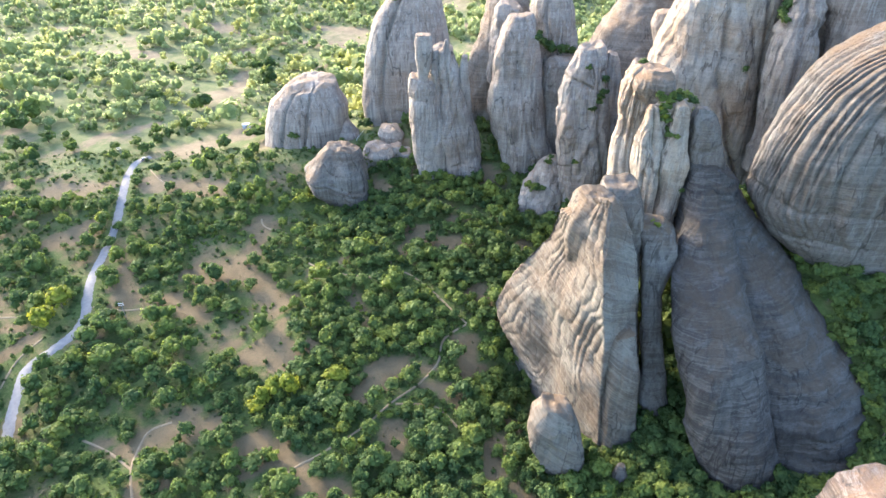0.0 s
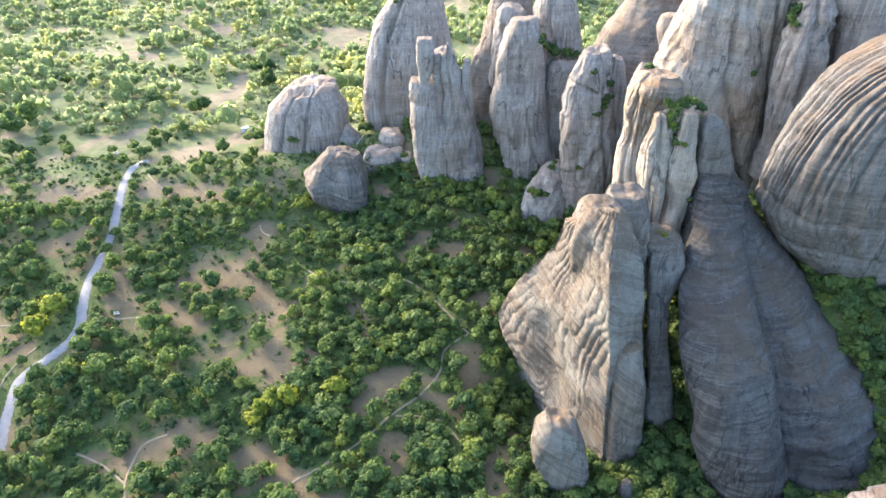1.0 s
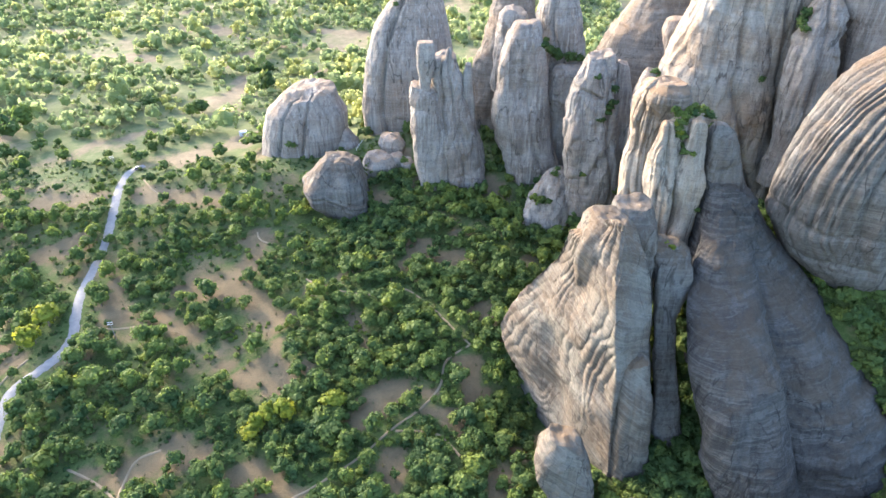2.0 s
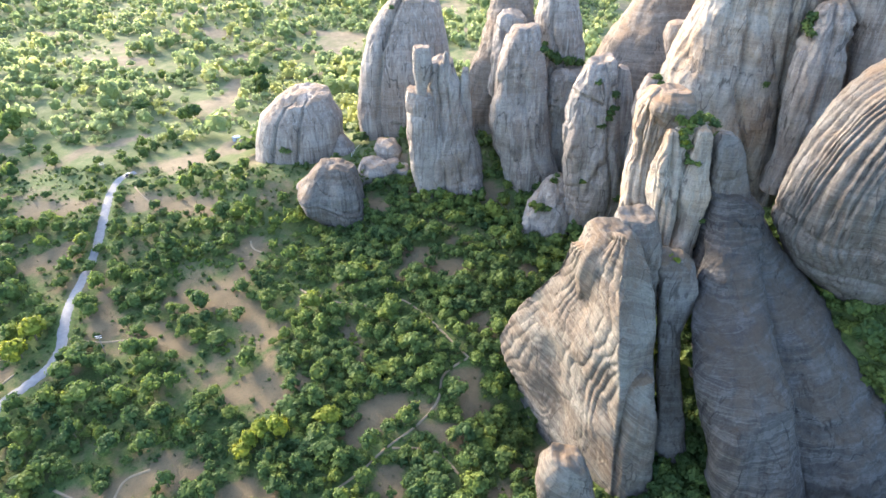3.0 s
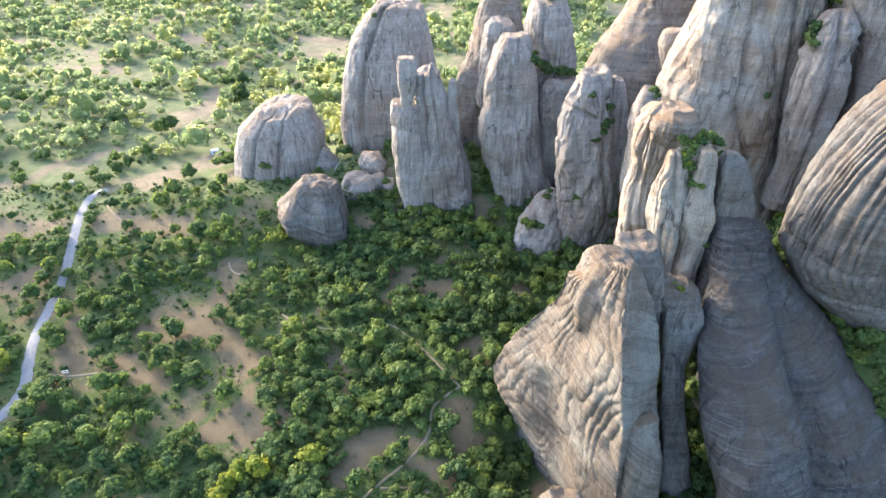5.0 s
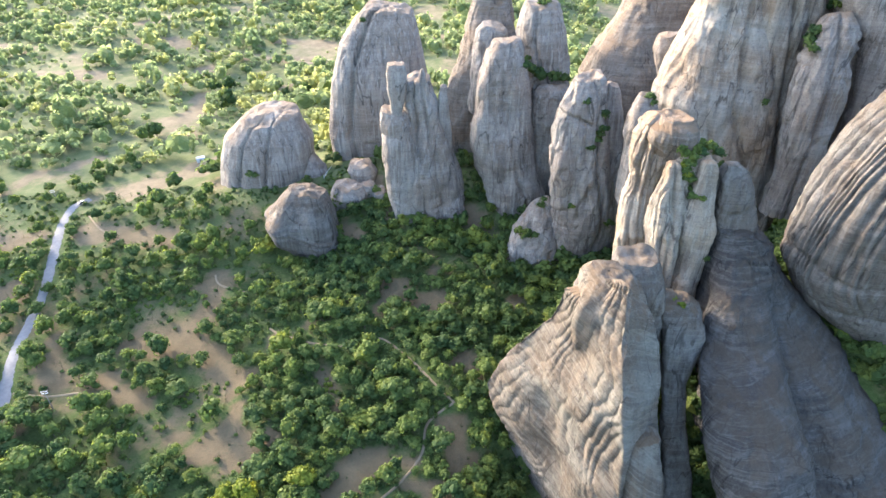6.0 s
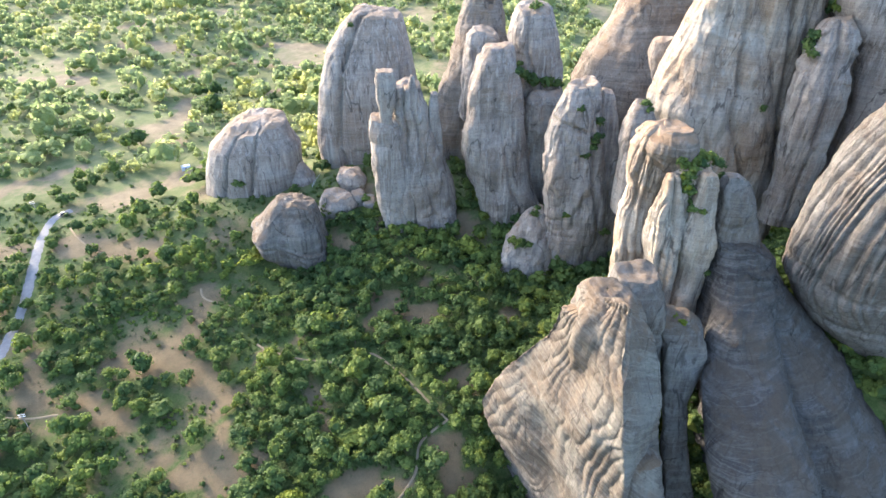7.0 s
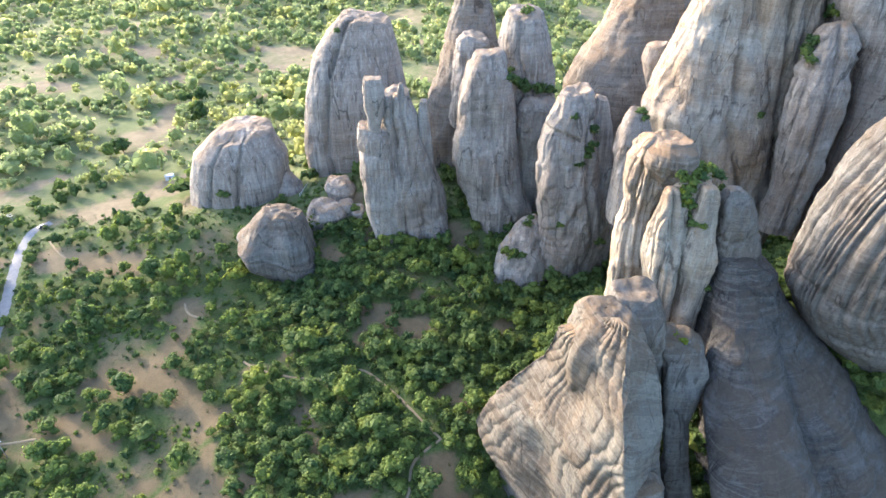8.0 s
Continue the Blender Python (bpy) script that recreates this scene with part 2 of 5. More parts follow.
BARE_GLADES = [
    (-31.0, 161.9, -18.7, 172.5, 4.0), (8.8, 186.1, 12.1, 161.7, 3.3), (-5.3, 167.0, 9.8, 159.5, 2.9),
    (-19.3, 145.4, -16.8, 137.2, 2.6), (-66.4, 136.7, -51.4, 131.5, 4.4), (-44.2, 123.2, -36.4, 121.4, 3.7),
    (17.2, 138.1, 17.6, 129.7, 3.4), (-106.6, 140.7, -84.4, 144.7, 4.4), (-107.3, 130.3, -101.5, 119.8, 3.2),
    (-98.2, 125.9, -96.1, 125.0, 2.7), (-69.2, 124.3, -66.2, 127.7, 2.3), (-11.9, 245.3, 4.3, 240.4, 4.6),
    (-50.9, 231.3, -58.2, 226.6, 2.4), (-45.0, 245.3, -43.2, 243.5, 2.2), (10.0, 258.4, 4.4, 254.7, 2.5),
    (-94.4, 150.8, -85.0, 154.1, 1.6),
]

BARE_PLAIN = [
    (-150.3, 329.2, -113.9, 358.3, 6.9), (-176.9, 500.2, -163.6, 520.3, 8.1), (-296.2, 510.4, -242.8, 506.2, 8.9),
    (-231.9, 586.7, -198.2, 578.2, 7.1), (-368.6, 593.5, -329.9, 580.6, 7.9), (-118.3, 591.7, -74.7, 579.7, 6.3),
    (18.8, 587.1, 31.9, 587.0, 6.7), (-150.7, 470.6, -148.5, 403.1, 5.2), (-327.2, 451.6, -322.5, 465.6, 4.8),
    (-29.4, 315.4, -21.3, 309.9, 3.2), (-142.8, 557.3, -90.2, 540.8, 4.4), (-210.8, 352.7, -214.5, 330.9, 3.2),
    (-109.6, 483.7, -84.4, 497.2, 3.3), (-251.5, 630.2, -228.1, 645.5, 6.4), (-268.9, 356.7, -267.5, 379.8, 3.5),
    (-136.0, 399.3, -162.4, 423.5, 3.3), (-196.6, 359.6, -183.0, 371.2, 3.2),
]

ROAD = [
    (-154.7, 138.7), (-159.4, 150.7), (-162.1, 161.3), (-163.3, 171.1), (-157.7, 180.1), (-153.5, 189.6),
    (-153.1, 199.3), (-156.4, 209.5), (-160.0, 223.6), (-161.9, 240.1), (-164.2, 260.8), (-168.1, 279.0),
    (-174.5, 303.1), (-175.7, 317.2), (-170.1, 324.8),
]

TRACKS = [
    [(-102.3, 118.9), (-107.0, 129.8), (-107.4, 138.9), (-105.8, 144.8), (-98.8, 148.0)],
    [(-107.0, 129.8), (-118.4, 137.2), (-129.3, 141.6)],
    [(-61.3, 119.0), (-51.1, 129.7), (-43.7, 134.5), (-29.5, 145.9), (-19.9, 156.0), (-9.2, 165.2), (-2.0, 175.2), (0.5, 186.5), (10.9, 194.8)],
    [(-17.8, 156.1), (-3.0, 155.2), (5.4, 146.9)],
    [(-62.9, 232.4), (-56.9, 228.5), (-42.5, 222.4), (-25.8, 220.5), (-17.5, 223.9), (-7.1, 214.6), (4.5, 200.4), (10.0, 194.5)],
    [(-189.3, 199.1), (-179.4, 198.8), (-172.6, 196.1)],
    [(-170.0, 162.9), (-169.4, 175.2), (-164.5, 186.4)],
    [(-152.0, 205.0), (-139.2, 203.5), (-127.7, 204.2)],
    [(-91.1, 262.4), (-87.7, 256.6), (-75.8, 252.6)],
    [(-166.2, 311.4), (-153.9, 297.5), (-132.2, 282.5)],
    [(-140.3, 557.4), (-110.8, 546.6), (-70.2, 537.7)],
    [(-192.0, 545.9), (-183.8, 561.4), (-170.1, 567.6)],
]


def segment_distance(x, y, x1, y1, x2, y2):
    dx, dy = x2 - x1, y2 - y1
    f = np.clip(((x - x1) * dx + (y - y1) * dy) / (dx * dx + dy * dy + 1e-6), 0, 1)
    return np.hypot(x - x1 - f * dx, y - y1 - f * dy)


def line_distance(x, y, line):
    return np.min([segment_distance(x, y, *a, *b) for a, b in zip(line, line[1:])], axis=0)


def ripple(x, y, s):
    """A smooth uneven pattern between about -1 and 1."""
    return (np.sin(x / s + 1.7 * np.sin(y / (1.3 * s) + 0.5)) + np.sin(y / (0.8 * s) + 1.4 * np.sin(x / (1.1 * s)))) / 2


def bareness(x, y):
    """0 where the ground is overgrown, 1 where it is bare."""
    x, y = np.asarray(x, float), np.asarray(y, float)
    edge = 2.0 * ripple(x, y, 2.6) + 2.0 * ripple(x + 31, y, 7.0)
    far = sm((y - 330) / 80)
    bare = (0.2 + 0.08 * far) * sm((ripple(x, y, 26) + 0.5 * ripple(y, x, 11) - 0.15 - 0.1 * far) / 0.5) + 0.3 * far * sm((ripple(x + 70, y, 33) - 0.3) / 0.4)
    for x1, y1, x2, y2, r in BARE_SLOPE + BARE_GLADES + BARE_PLAIN:
        grow = 1.0 + 0.5 * far
        r = r * (1.6 if y1 < 300 and x1 > -70 else 1.15)
        bare = np.maximum(bare, sm((r * 1.2 + edge * grow - segment_distance(x, y, x1, y1, x2, y2)) / (2.5 + 0.1 * r)))
    bare = np.maximum(bare, (1 - far) * sm((-60 + 0.12 * (y - 200) - x) / 20) * (0.2 + 0.42 * ripple(x - 13, y + 5, 9.5)))
    wood = np.maximum(sm((y - 150) / 40) * (1 - sm((y - 300) / 40)) * sm((x + 62) / 25), sm((x - 18) / 8) * (1 - sm((y - 300) / 40)))
    gap = 0.9 * sm((ripple(x + 40, y + 17, 8.5) + 0.35 * ripple(y, x, 3.7) - 0.62) / 0.25) * (1 - sm((x - 35) / 15))
    bare = np.maximum(bare, gap * (wood > 0.5))
    return np.where(wood > 0.5, np.where(bare > 0.6, bare, np.where(x > 40, bare * 0.3, 0.75 * bare + 0.3 * sm((ripple(x + 9, y - 4, 6.5) - 0.35) / 0.4))), bare)


def axis(fine_low, fine_high, step, low, high):
    inner = np.arange(fine_low, fine_high, step)
    outer = np.geomspace(1, 1 + (high - fine_high) / 20, 22)[1:] - 1
    inner_low = np.geomspace(1, 1 + (fine_low - low) / 20, 22)[1:] - 1
    return np.concatenate([(fine_low - 20 * inner_low)[::-1], inner, inner[-1] + 20 * outer])


xs, ys = axis(-560, 560, 4.0, -4200, 4200), axis(60, 860, 4.0, -3000, 4800)
gx, gy = np.meshgrid(xs, ys)
gz = ground_height(gx, gy)
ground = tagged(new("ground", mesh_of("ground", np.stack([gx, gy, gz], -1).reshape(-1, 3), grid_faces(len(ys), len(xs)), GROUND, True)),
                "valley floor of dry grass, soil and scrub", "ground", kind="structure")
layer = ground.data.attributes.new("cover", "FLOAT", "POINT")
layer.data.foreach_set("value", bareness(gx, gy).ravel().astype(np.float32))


def ribbon(name, line, width, material, lift, seed, label, category):
    """A strip laid on the ground along a line, with uneven edges."""
    line = [Vector(p) for p in line]
    dense = []
    for i in range(len(line) - 1):
        p0, p1, p2, p3 = line[max(i - 1, 0)], line[i], line[i + 1], line[min(i + 2, len(line) - 1)]
        steps = max(2, int((p2 - p1).length / 1.2))
        for k in range(steps):
            u = k / steps
            dense.append(0.5 * (2 * p1 + (p2 - p0) * u + (2 * p0 - 5 * p1 + 4 * p2 - p3) * u * u + (3 * p1 - p0 - 3 * p2 + p3) * u ** 3))
    dense.append(line[-1])
    rng = random.Random(seed)
    across, points = 5, []
    for i, p in enumerate(dense):
        ahead = (dense[min(i + 1, len(dense) - 1)] - dense[max(i - 1, 0)]).normalized()
        side = Vector((-ahead.y, ahead.x))
        left, right = width / 2 * rng.uniform(0.85, 1.12), width / 2 * rng.uniform(0.85, 1.12)
        for k in range(across):
            q = p + side * (-left + (left + right) * k / (across - 1))
            drop = 0.35 if k in (0, across - 1) else 0.0
            points.append((q.x, q.y, float(ground_height(q.x, q.y)) + lift - drop))
    return tagged(new(name, mesh_of(name, points, grid_faces(len(dense), across), material, True)), label, category, kind="structure")


ribbon("road", ROAD, 4.6, ASPHALT, 0.3, 1, "narrow pale asphalt country road", "road")
ribbon("road", [(-188.6, 571.9), (-163.4, 559.0), (-143.5, 555.7), (-125.6, 549.4), (-105.2, 540.2), (-83.7, 535.6), (-67.9, 539.8)], 4.5, DIRT, 0.3, 2, "pale unpaved road crossing the plain", "road")
for i, line in enumerate(TRACKS):
    ribbon("footpath", line, 1.1, DIRT, 0.22, 10 + i, "narrow trodden earth footpath", "path")


# ---- rocks ----
ROCK_FEET = []


def lattice(i, j, k, seed):
    """A random value from -1 to 1 for each corner of a grid."""
    h = i.astype(np.uint32) * np.uint32(374761393) + j.astype(np.uint32) * np.uint32(668265263) + k.astype(np.uint32) * np.uint32(2246822519) + np.uint32((seed * 3266489917) % 4294967296)
    h = (h ^ (h >> np.uint32(15))) * np.uint32(2246822519)
    h = (h ^ (h >> np.uint32(13))) * np.uint32(3266489917)
    return ((h ^ (h >> np.uint32(16))) / 2147483648.0 - 1.0).astype(np.float32)


def rough(x, y, z, seed=0):
    """Smooth noise between -1 and 1 at arrays of places."""
    x, y, z = np.broadcast_arrays(*(np.asarray(v, np.float32) for v in (x, y, z)))
    i, j, k = (np.floor(v).astype(np.int64) for v in (x, y, z))
    u, v, w = (f * f * f * (f * (f * 6 - 15) + 10) for f in (x - i, y - j, z - k))
    total = 0.0
    for a, wa in ((0, 1 - u), (1, u)):
        for b, wb in ((0, 1 - v), (1, v)):
            total = total + wa * wb * (lattice(i + a, j + b, k, seed) * (1 - w) + lattice(i + a, j + b, k + 1, seed) * w)
    return total


def crags(x, y, z, seed=0, octaves=3):
    return sum(0.5 ** o * rough(x * 2.1 ** o, y * 2.1 ** o, z * 2.1 ** o, seed + 17 * o) for o in range(octaves))


def rounded_ribs(v):
    """Rounded ribs with sharp grooves between: 0 in a groove, 1 on a rib's back, one rib a unit."""
    return np.abs(np.sin(np.pi * v)) ** 0.62


def random_steps(w, seed, soft=0.16):
    """A random level for each unit of w, stepping smoothly from one to the next."""
    k = np.floor(w)
    zero = np.zeros_like(w)
    here, there = lattice(k, zero, zero, seed), lattice(k + 1, zero, zero, seed)
    return here + (there - here) * sm((w - k - 1 + soft) / soft)


def plates(v, levels=2.5):
    """Turns smooth noise into flakes with steep edges."""
    w = v * levels
    k = np.floor(w)
    return (k + sm((w - k - 0.38) / 0.24)) / levels


def rock_mesh(name, rows, material, seed, around=112, layers=124, square=2.9, lump=0.1, flute=0.8, groove=4.0, strata=0.2, dip=(0.1, 0.0), bed=3.4, cracks=(), fine=0.3, flat=0.6, blunt=0.5, radial=0.0, rib=0.0, rib_low=-999.0, blocks=0.8, joint=6.5, rings=()):
    """A weathered rock lofted through rows of (height, centre x, centre y, half width, half depth), then worn: broad lumps, flakes,
    upright flutes, ribs that run with the angle, beds lying across, clefts given as (angle, depth, width) and level joints as (height, depth)."""
    rows = np.array(rows, float)
    low = rows[0].copy()
    low[0] -= 14
    rows = np.vstack([low, rows])
    rows[-1, 0] += 0.55 * blunt * float(rows[-3:, 3:].mean())
    z0, z1 = rows[0, 0], rows[-1, 0]
    levels = np.linspace(z0, z1, layers)
    section = np.stack([np.interp(levels, rows[:, 0], rows[:, k]) for k in range(1, 5)], 1)
    reach = max(2, layers // 30)
    kernel = np.hanning(2 * reach + 1)
    kernel /= kernel.sum()
    for k in range(4):
        section[:, k] = np.convolve(np.pad(section[:, k], reach, mode="edge"), kernel, "valid")
    top = section[-1]
    cap = np.linspace(0, 1, 26)[1:]
    rise = flat * min(top[2], top[3])
    levels = np.concatenate([levels, z1 + rise * (1 - (1 - cap) ** 1.8)])
    shrink_cap = np.maximum(0.02, 1 - cap ** 1.35)
    section = np.vstack([section] + [[top[0], top[1], top[2] * c, top[3] * c] for c in shrink_cap])
    keep = np.concatenate([np.ones(layers), shrink_cap])[:, None]
    rng = random.Random(seed)
    cut = z1 + rise - blunt * float(rows[-3:, 3:].mean())
    lean_x, lean_y = rng.uniform(-0.3, 0.3), rng.uniform(-0.15, 0.35)
    mean = float(np.minimum(section[:, 2], section[:, 3]).mean())
    z = levels[:, None]
    cx, cy, rx, ry = (section[:, k:k + 1] for k in range(4))
    size = np.minimum(rx, ry)
    worth = np.minimum(1.0, size / 5.0) * keep
    a = (2 * math.pi * np.arange(around) / around)[None, :]
    ca, sa = np.cos(a), np.sin(a)
    r = (np.abs(ca) ** square + np.abs(sa) ** square) ** (-1 / square)
    ux, uy = rx * r * ca, ry * r * sa
    x, y, z = np.broadcast_arrays(cx + ux, cy + uy, z)
    broad = 0.8 * mean + 5
    d = lump * size * (1.8 * rough(x / broad, y / broad, z / (2.6 * broad), seed) + 0.5 * rough(x * 3 / broad, y * 3 / broad, z / broad, seed + 1))
    f = rough(x / groove, y / groove, z / (groove * 11), seed + 2)
    runs = sm(0.5 + 0.9 * rough(x / 17, y / 17, z / 38, seed + 3))
    d = d - flute * worth * runs * (1 - np.minimum(1.0, np.abs(f) * 3.0) ** 0.6)
    if rib:
        phase = radial * (a + 0.05 * rough(ca * 4, sa * 4, z / 26, seed + 4)) + 1.1 * rough(a * 4, 0 * z, z / 90, seed + 5)
        strength = sm((z - rib_low) / 26) * (0.55 + 0.45 * random_steps(phase, seed, 0.5))
        d = d + rib * keep * np.minimum(1.0, size / 9) * strength * (rounded_ribs(phase) - 0.7)
    s = z + dip[0] * (x - cx) + dip[1] * (y - cy) + 2.5 * rough(x / 14, y / 14, z / 14, seed + 6)
    w = s / bed + 0.5 * rough(s / 9, 0 * s, 0 * s, seed + 7)
    d = d + strata * worth * (0.55 * random_steps(w, seed + 8) + 0.6 * (rounded_ribs(w) - 0.8)) * (0.6 + 0.4 * rough(x / 9, y / 9, z / 9, seed + 9))
    if blocks:
        flake = rough(x / joint + 0.3 * rough(x / 4, y / 4, z / 4, seed), y / joint, z / (joint * 2.6), seed + 10)
        d = d + 1.5 * blocks * worth * plates(flake)
        small = rough(x / (0.4 * joint) + 0.4 * flake, y / (0.4 * joint), z / joint, seed + 20)
        d = d + 0.7 * blocks * worth * plates(small, 1.6) * sm(0.5 + 1.2 * rough(x / 13, y / 13, z / 21, seed + 21))
    for at, deep, wide in cracks:
        off = (a - at - 0.06 * rough(z / 9, 0 * z, 0 * z, seed + 11) + math.pi) % (2 * math.pi) - math.pi
        d = d - keep * deep * np.exp(-(off * size / wide) ** 2) * (0.6 + 0.8 * np.abs(rough(z / 16, 0 * z, 0 * z, seed + 12)))
    for at, deep in rings:
        d = d - deep * worth * np.exp(-((s - at) / 0.7) ** 2) * sm(0.6 + rough(x / 8, y / 8, 0 * z, seed + 13))
    d = d + fine * np.maximum(worth, 0.3) * (crags(x / 2.2, y / 2.2, z / 5, seed + 14) + 1.3 * crags(x / 5.5, y / 5.5, z / 15, seed + 19))
    nx, ny = ux / np.maximum(rx, 0.1) ** 2, uy / np.maximum(ry, 0.1) ** 2
    length = np.sqrt(nx * nx + ny * ny) + 1e-9
    px, py, pz = x + nx / length * d, y + ny / length * d, z + np.where(z > z1, 0.3 * d, 0.0)
    limit = cut + lean_x * (px - top[0]) + lean_y * (py - top[1]) + 1.1 * rough(px / 5, py / 5, 0 * z, seed + 15) + 0.5 * rough(px / 1.9, py / 1.9, 0 * z, seed + 16)
    pz = np.where(pz > limit, limit + 0.22 * (pz - limit), pz)
    ROCK_FEET.append(rows)
    return mesh_of(name, np.stack([px, py, pz], -1).reshape(-1, 3), grid_faces(len(levels), around, True), material, True)


def fin_mesh(name, tip, corner, side, material, seed, layers=240):
    """A rock fin: a broad ribbed face from its far tip to a near upright corner, a smooth narrow face from there to its side, and a
    back. The three edges are rows of (height, x, y); beds dip across the ribbed face and flutes run down it."""
    z1 = min(tip[-1][0], corner[-1][0], side[-1][0])
    z0 = -22.0
    levels = np.linspace(z0, z1, layers)
    lines = []
    for rows in (tip, corner, side):
        rows = np.array(rows, float)
        line = np.stack([np.interp(levels, rows[:, 0], rows[:, k]) for k in (1, 2)], 1)
        for k in (0, 1):
            line[:, k] = np.convolve(np.pad(line[:, k], 5, mode="edge"), np.hanning(13)[1:-1] / np.hanning(13).sum(), "valid")
        lines.append(line)
    far, near, right = lines
    back = 0.42 * far + 0.58 * right + np.array([5.0, 13.0]) * np.clip((z1 - levels) / 30, 0.15, 1)[:, None]
    edges = ((far, near, 170), (near, right, 60), (right, back, 40), (back, far, 46))
    ring = np.concatenate([p[:, None] + (q - p)[:, None] * (np.arange(n) / n)[None, :, None] for p, q, n in edges], 1)
    spread = np.hanning(13)[1:-1]
    spread /= spread.sum()
    ring = sum(wt * np.roll(ring, k - 5, axis=1) for k, wt in enumerate(spread))
    cap = np.linspace(0, 1, 24)[1:]
    middle = ring[-1].mean(0)
    ring = np.concatenate([ring] + [(middle + (ring[-1] - middle) * max(0.02, 1 - c ** 2.2))[None] for c in cap])
    levels = np.concatenate([levels, z1 + 2.6 * (1 - (1 - cap) ** 1.8)])
    keep = np.concatenate([np.ones(layers), 1 - cap])[:, None]
    along = np.roll(ring, -1, axis=1) - np.roll(ring, 1, axis=1)
    nx, ny = along[..., 1], -along[..., 0]
    length = np.sqrt(nx * nx + ny * ny) + 1e-9
    nx, ny = nx / length, ny / length
    x, y = ring[..., 0], ring[..., 1]
    z = np.broadcast_to(levels[:, None], x.shape)
    u = np.concatenate([np.arange(170) / 170, np.full(60, 1.0), np.full(40, 0.5), np.full(46, 0.0)])[None, :]
    ribbed = np.concatenate([np.ones(164), np.linspace(1, 0, 12), np.zeros(94), np.linspace(0, 1, 46)])[None, :]
    warp = rough(x / 11, y / 11, z / 11, seed)
    s = z + 0.62 * (x - 45) + 0.012 * (x - 45) ** 2 + 1.8 * warp
    w = s / 3.0 + 0.9 * rough(s / 8, 0 * s, 0 * s, seed + 1)
    bed = random_steps(w, seed + 2, 0.3)
    lower = sm((48 - z) / 30)
    f = (x - (0.16 + 0.5 * (1 - u)) * (z - 40)) / (3.3 + 0.7 * lower) + 0.14 * bed + 1.3 * rough(x / 9, y / 9, z / 17, seed + 3)
    depth = (0.35 + 0.9 * sm((u - 0.42) / 0.2) * (1 - 0.6 * lower) + 0.55 * sm((0.5 - u) / 0.3)) * (0.55 + 0.45 * rough(x / 10, y / 10, z / 16, seed + 4))
    d = keep * ribbed * (0.85 * depth * (rounded_ribs(f) - 0.65) + (0.42 * (rounded_ribs(w) - 0.75) + 0.4 * bed) * (0.5 + 0.5 * rough(x / 13, y / 13, z / 9, seed + 8)))
    hollow = np.exp(-((u - 0.52) / 0.16) ** 2 - ((z - 30) / 16) ** 2)
    d = d - 2.6 * ribbed * hollow - 0.7 * keep * ribbed * np.exp(-((u - 0.45) / 0.12) ** 2) * sm((z - 48) / 16)
    level = z / 3.1 + 0.4 * warp
    d = d + keep * (1 - ribbed) * (0.28 * (rounded_ribs(level) - 0.8) * (0.4 + 0.6 * sm((z - 40) / 20)) + 0.35 * plates(rough(x / 5, y / 5, z / 13, seed + 5)))
    d = d + keep * (1.2 * warp + 0.9 * plates(rough(x / 6, y / 6, z / 7, seed + 6)) * (0.15 + 0.85 * sm((z - 72) / 15)) + 0.12 * crags(x / 2.0, y / 2.0, z / 3.0, seed + 7))
    top = z + np.where(z > z1, 0.5 * d, 0) - 0.55 * np.maximum(0, y - 158) * sm((z - 82) / 14)
    ROCK_FEET.append(np.array([(z0, 50, 160, 22, 20), (z1, 49, 163, 5, 5)]))
    return mesh_of(name, np.stack([x + nx * d, y + ny * d, top], -1).reshape(-1, 3), grid_faces(len(levels), x.shape[1], True), material, True)


def rock(name, rows, material, seed, label, category="rock", parent=None, **wear):
    ob = new(name, rock_mesh(name, rows, material, seed, **wear))
    if parent:
        ob.parent = parent
        return tagged(ob, label)
    return tagged(ob, label, category)


# the far row of pillars
def group(base, label, *parts):
    """One rock mass built of several grown-together parts; the first carries the name."""
    first = None
    for name, rows, material, seed, text, wear in parts:
        ob = rock(name if first else base, rows, material, seed, text if first else label, parent=first, **wear)
        first = first or ob
    return first


rock("rock_pillar", [(43.7, -19.0, 345.0, 26.8, 15.0), (54.5, -19.8, 345.0, 26.6, 15.0), (68.6, -19.5, 345.5, 25.6, 14.5), (82.2, -19.0, 346.0, 23.9, 14.0), (97.5, -18.4, 347.0, 19.6, 12.0), (108.9, -16.2, 348.0, 14.4, 9.5), (112.0, -13.6, 348.3, 10.0, 7.0)], GREY_ROCK, 3, "broad grey rock dome with a deep upright cleft",
     fine=0.15, around=200, layers=140, square=2.9, flute=0.5, lump=0.05, cracks=((4.2, 3.0, 0.7), (5.15, 0.7, 0.4)), strata=0.3, bed=5.0, blocks=0.3, rings=((51.0, 1.4), (74.0, 0.5)), dip=(0.03, 0.0))
dome = rock("rock_dome", [(24.0, -82.9, 331.5, 21.0, 14.1), (33.1, -80.3, 332.0, 22.6, 15.2), (45.8, -78.0, 332.6, 22.9, 15.4), (56.4, -75.8, 333.0, 21.7, 14.3), (63.5, -73.9, 333.5, 16.8, 11.5), (66.5, -71.0, 334.1, 12.1, 8.6)], GREY_ROCK, 5, "low rounded grey rock block split by two clefts", cracks=((4.3, 2.0, 0.45), (4.85, 2.2, 0.45)), square=2.7, flute=0.3, fine=0.12, around=180, layers=90, lump=0.06, flat=0.6, blocks=0.3, strata=0.15, bed=4.0)
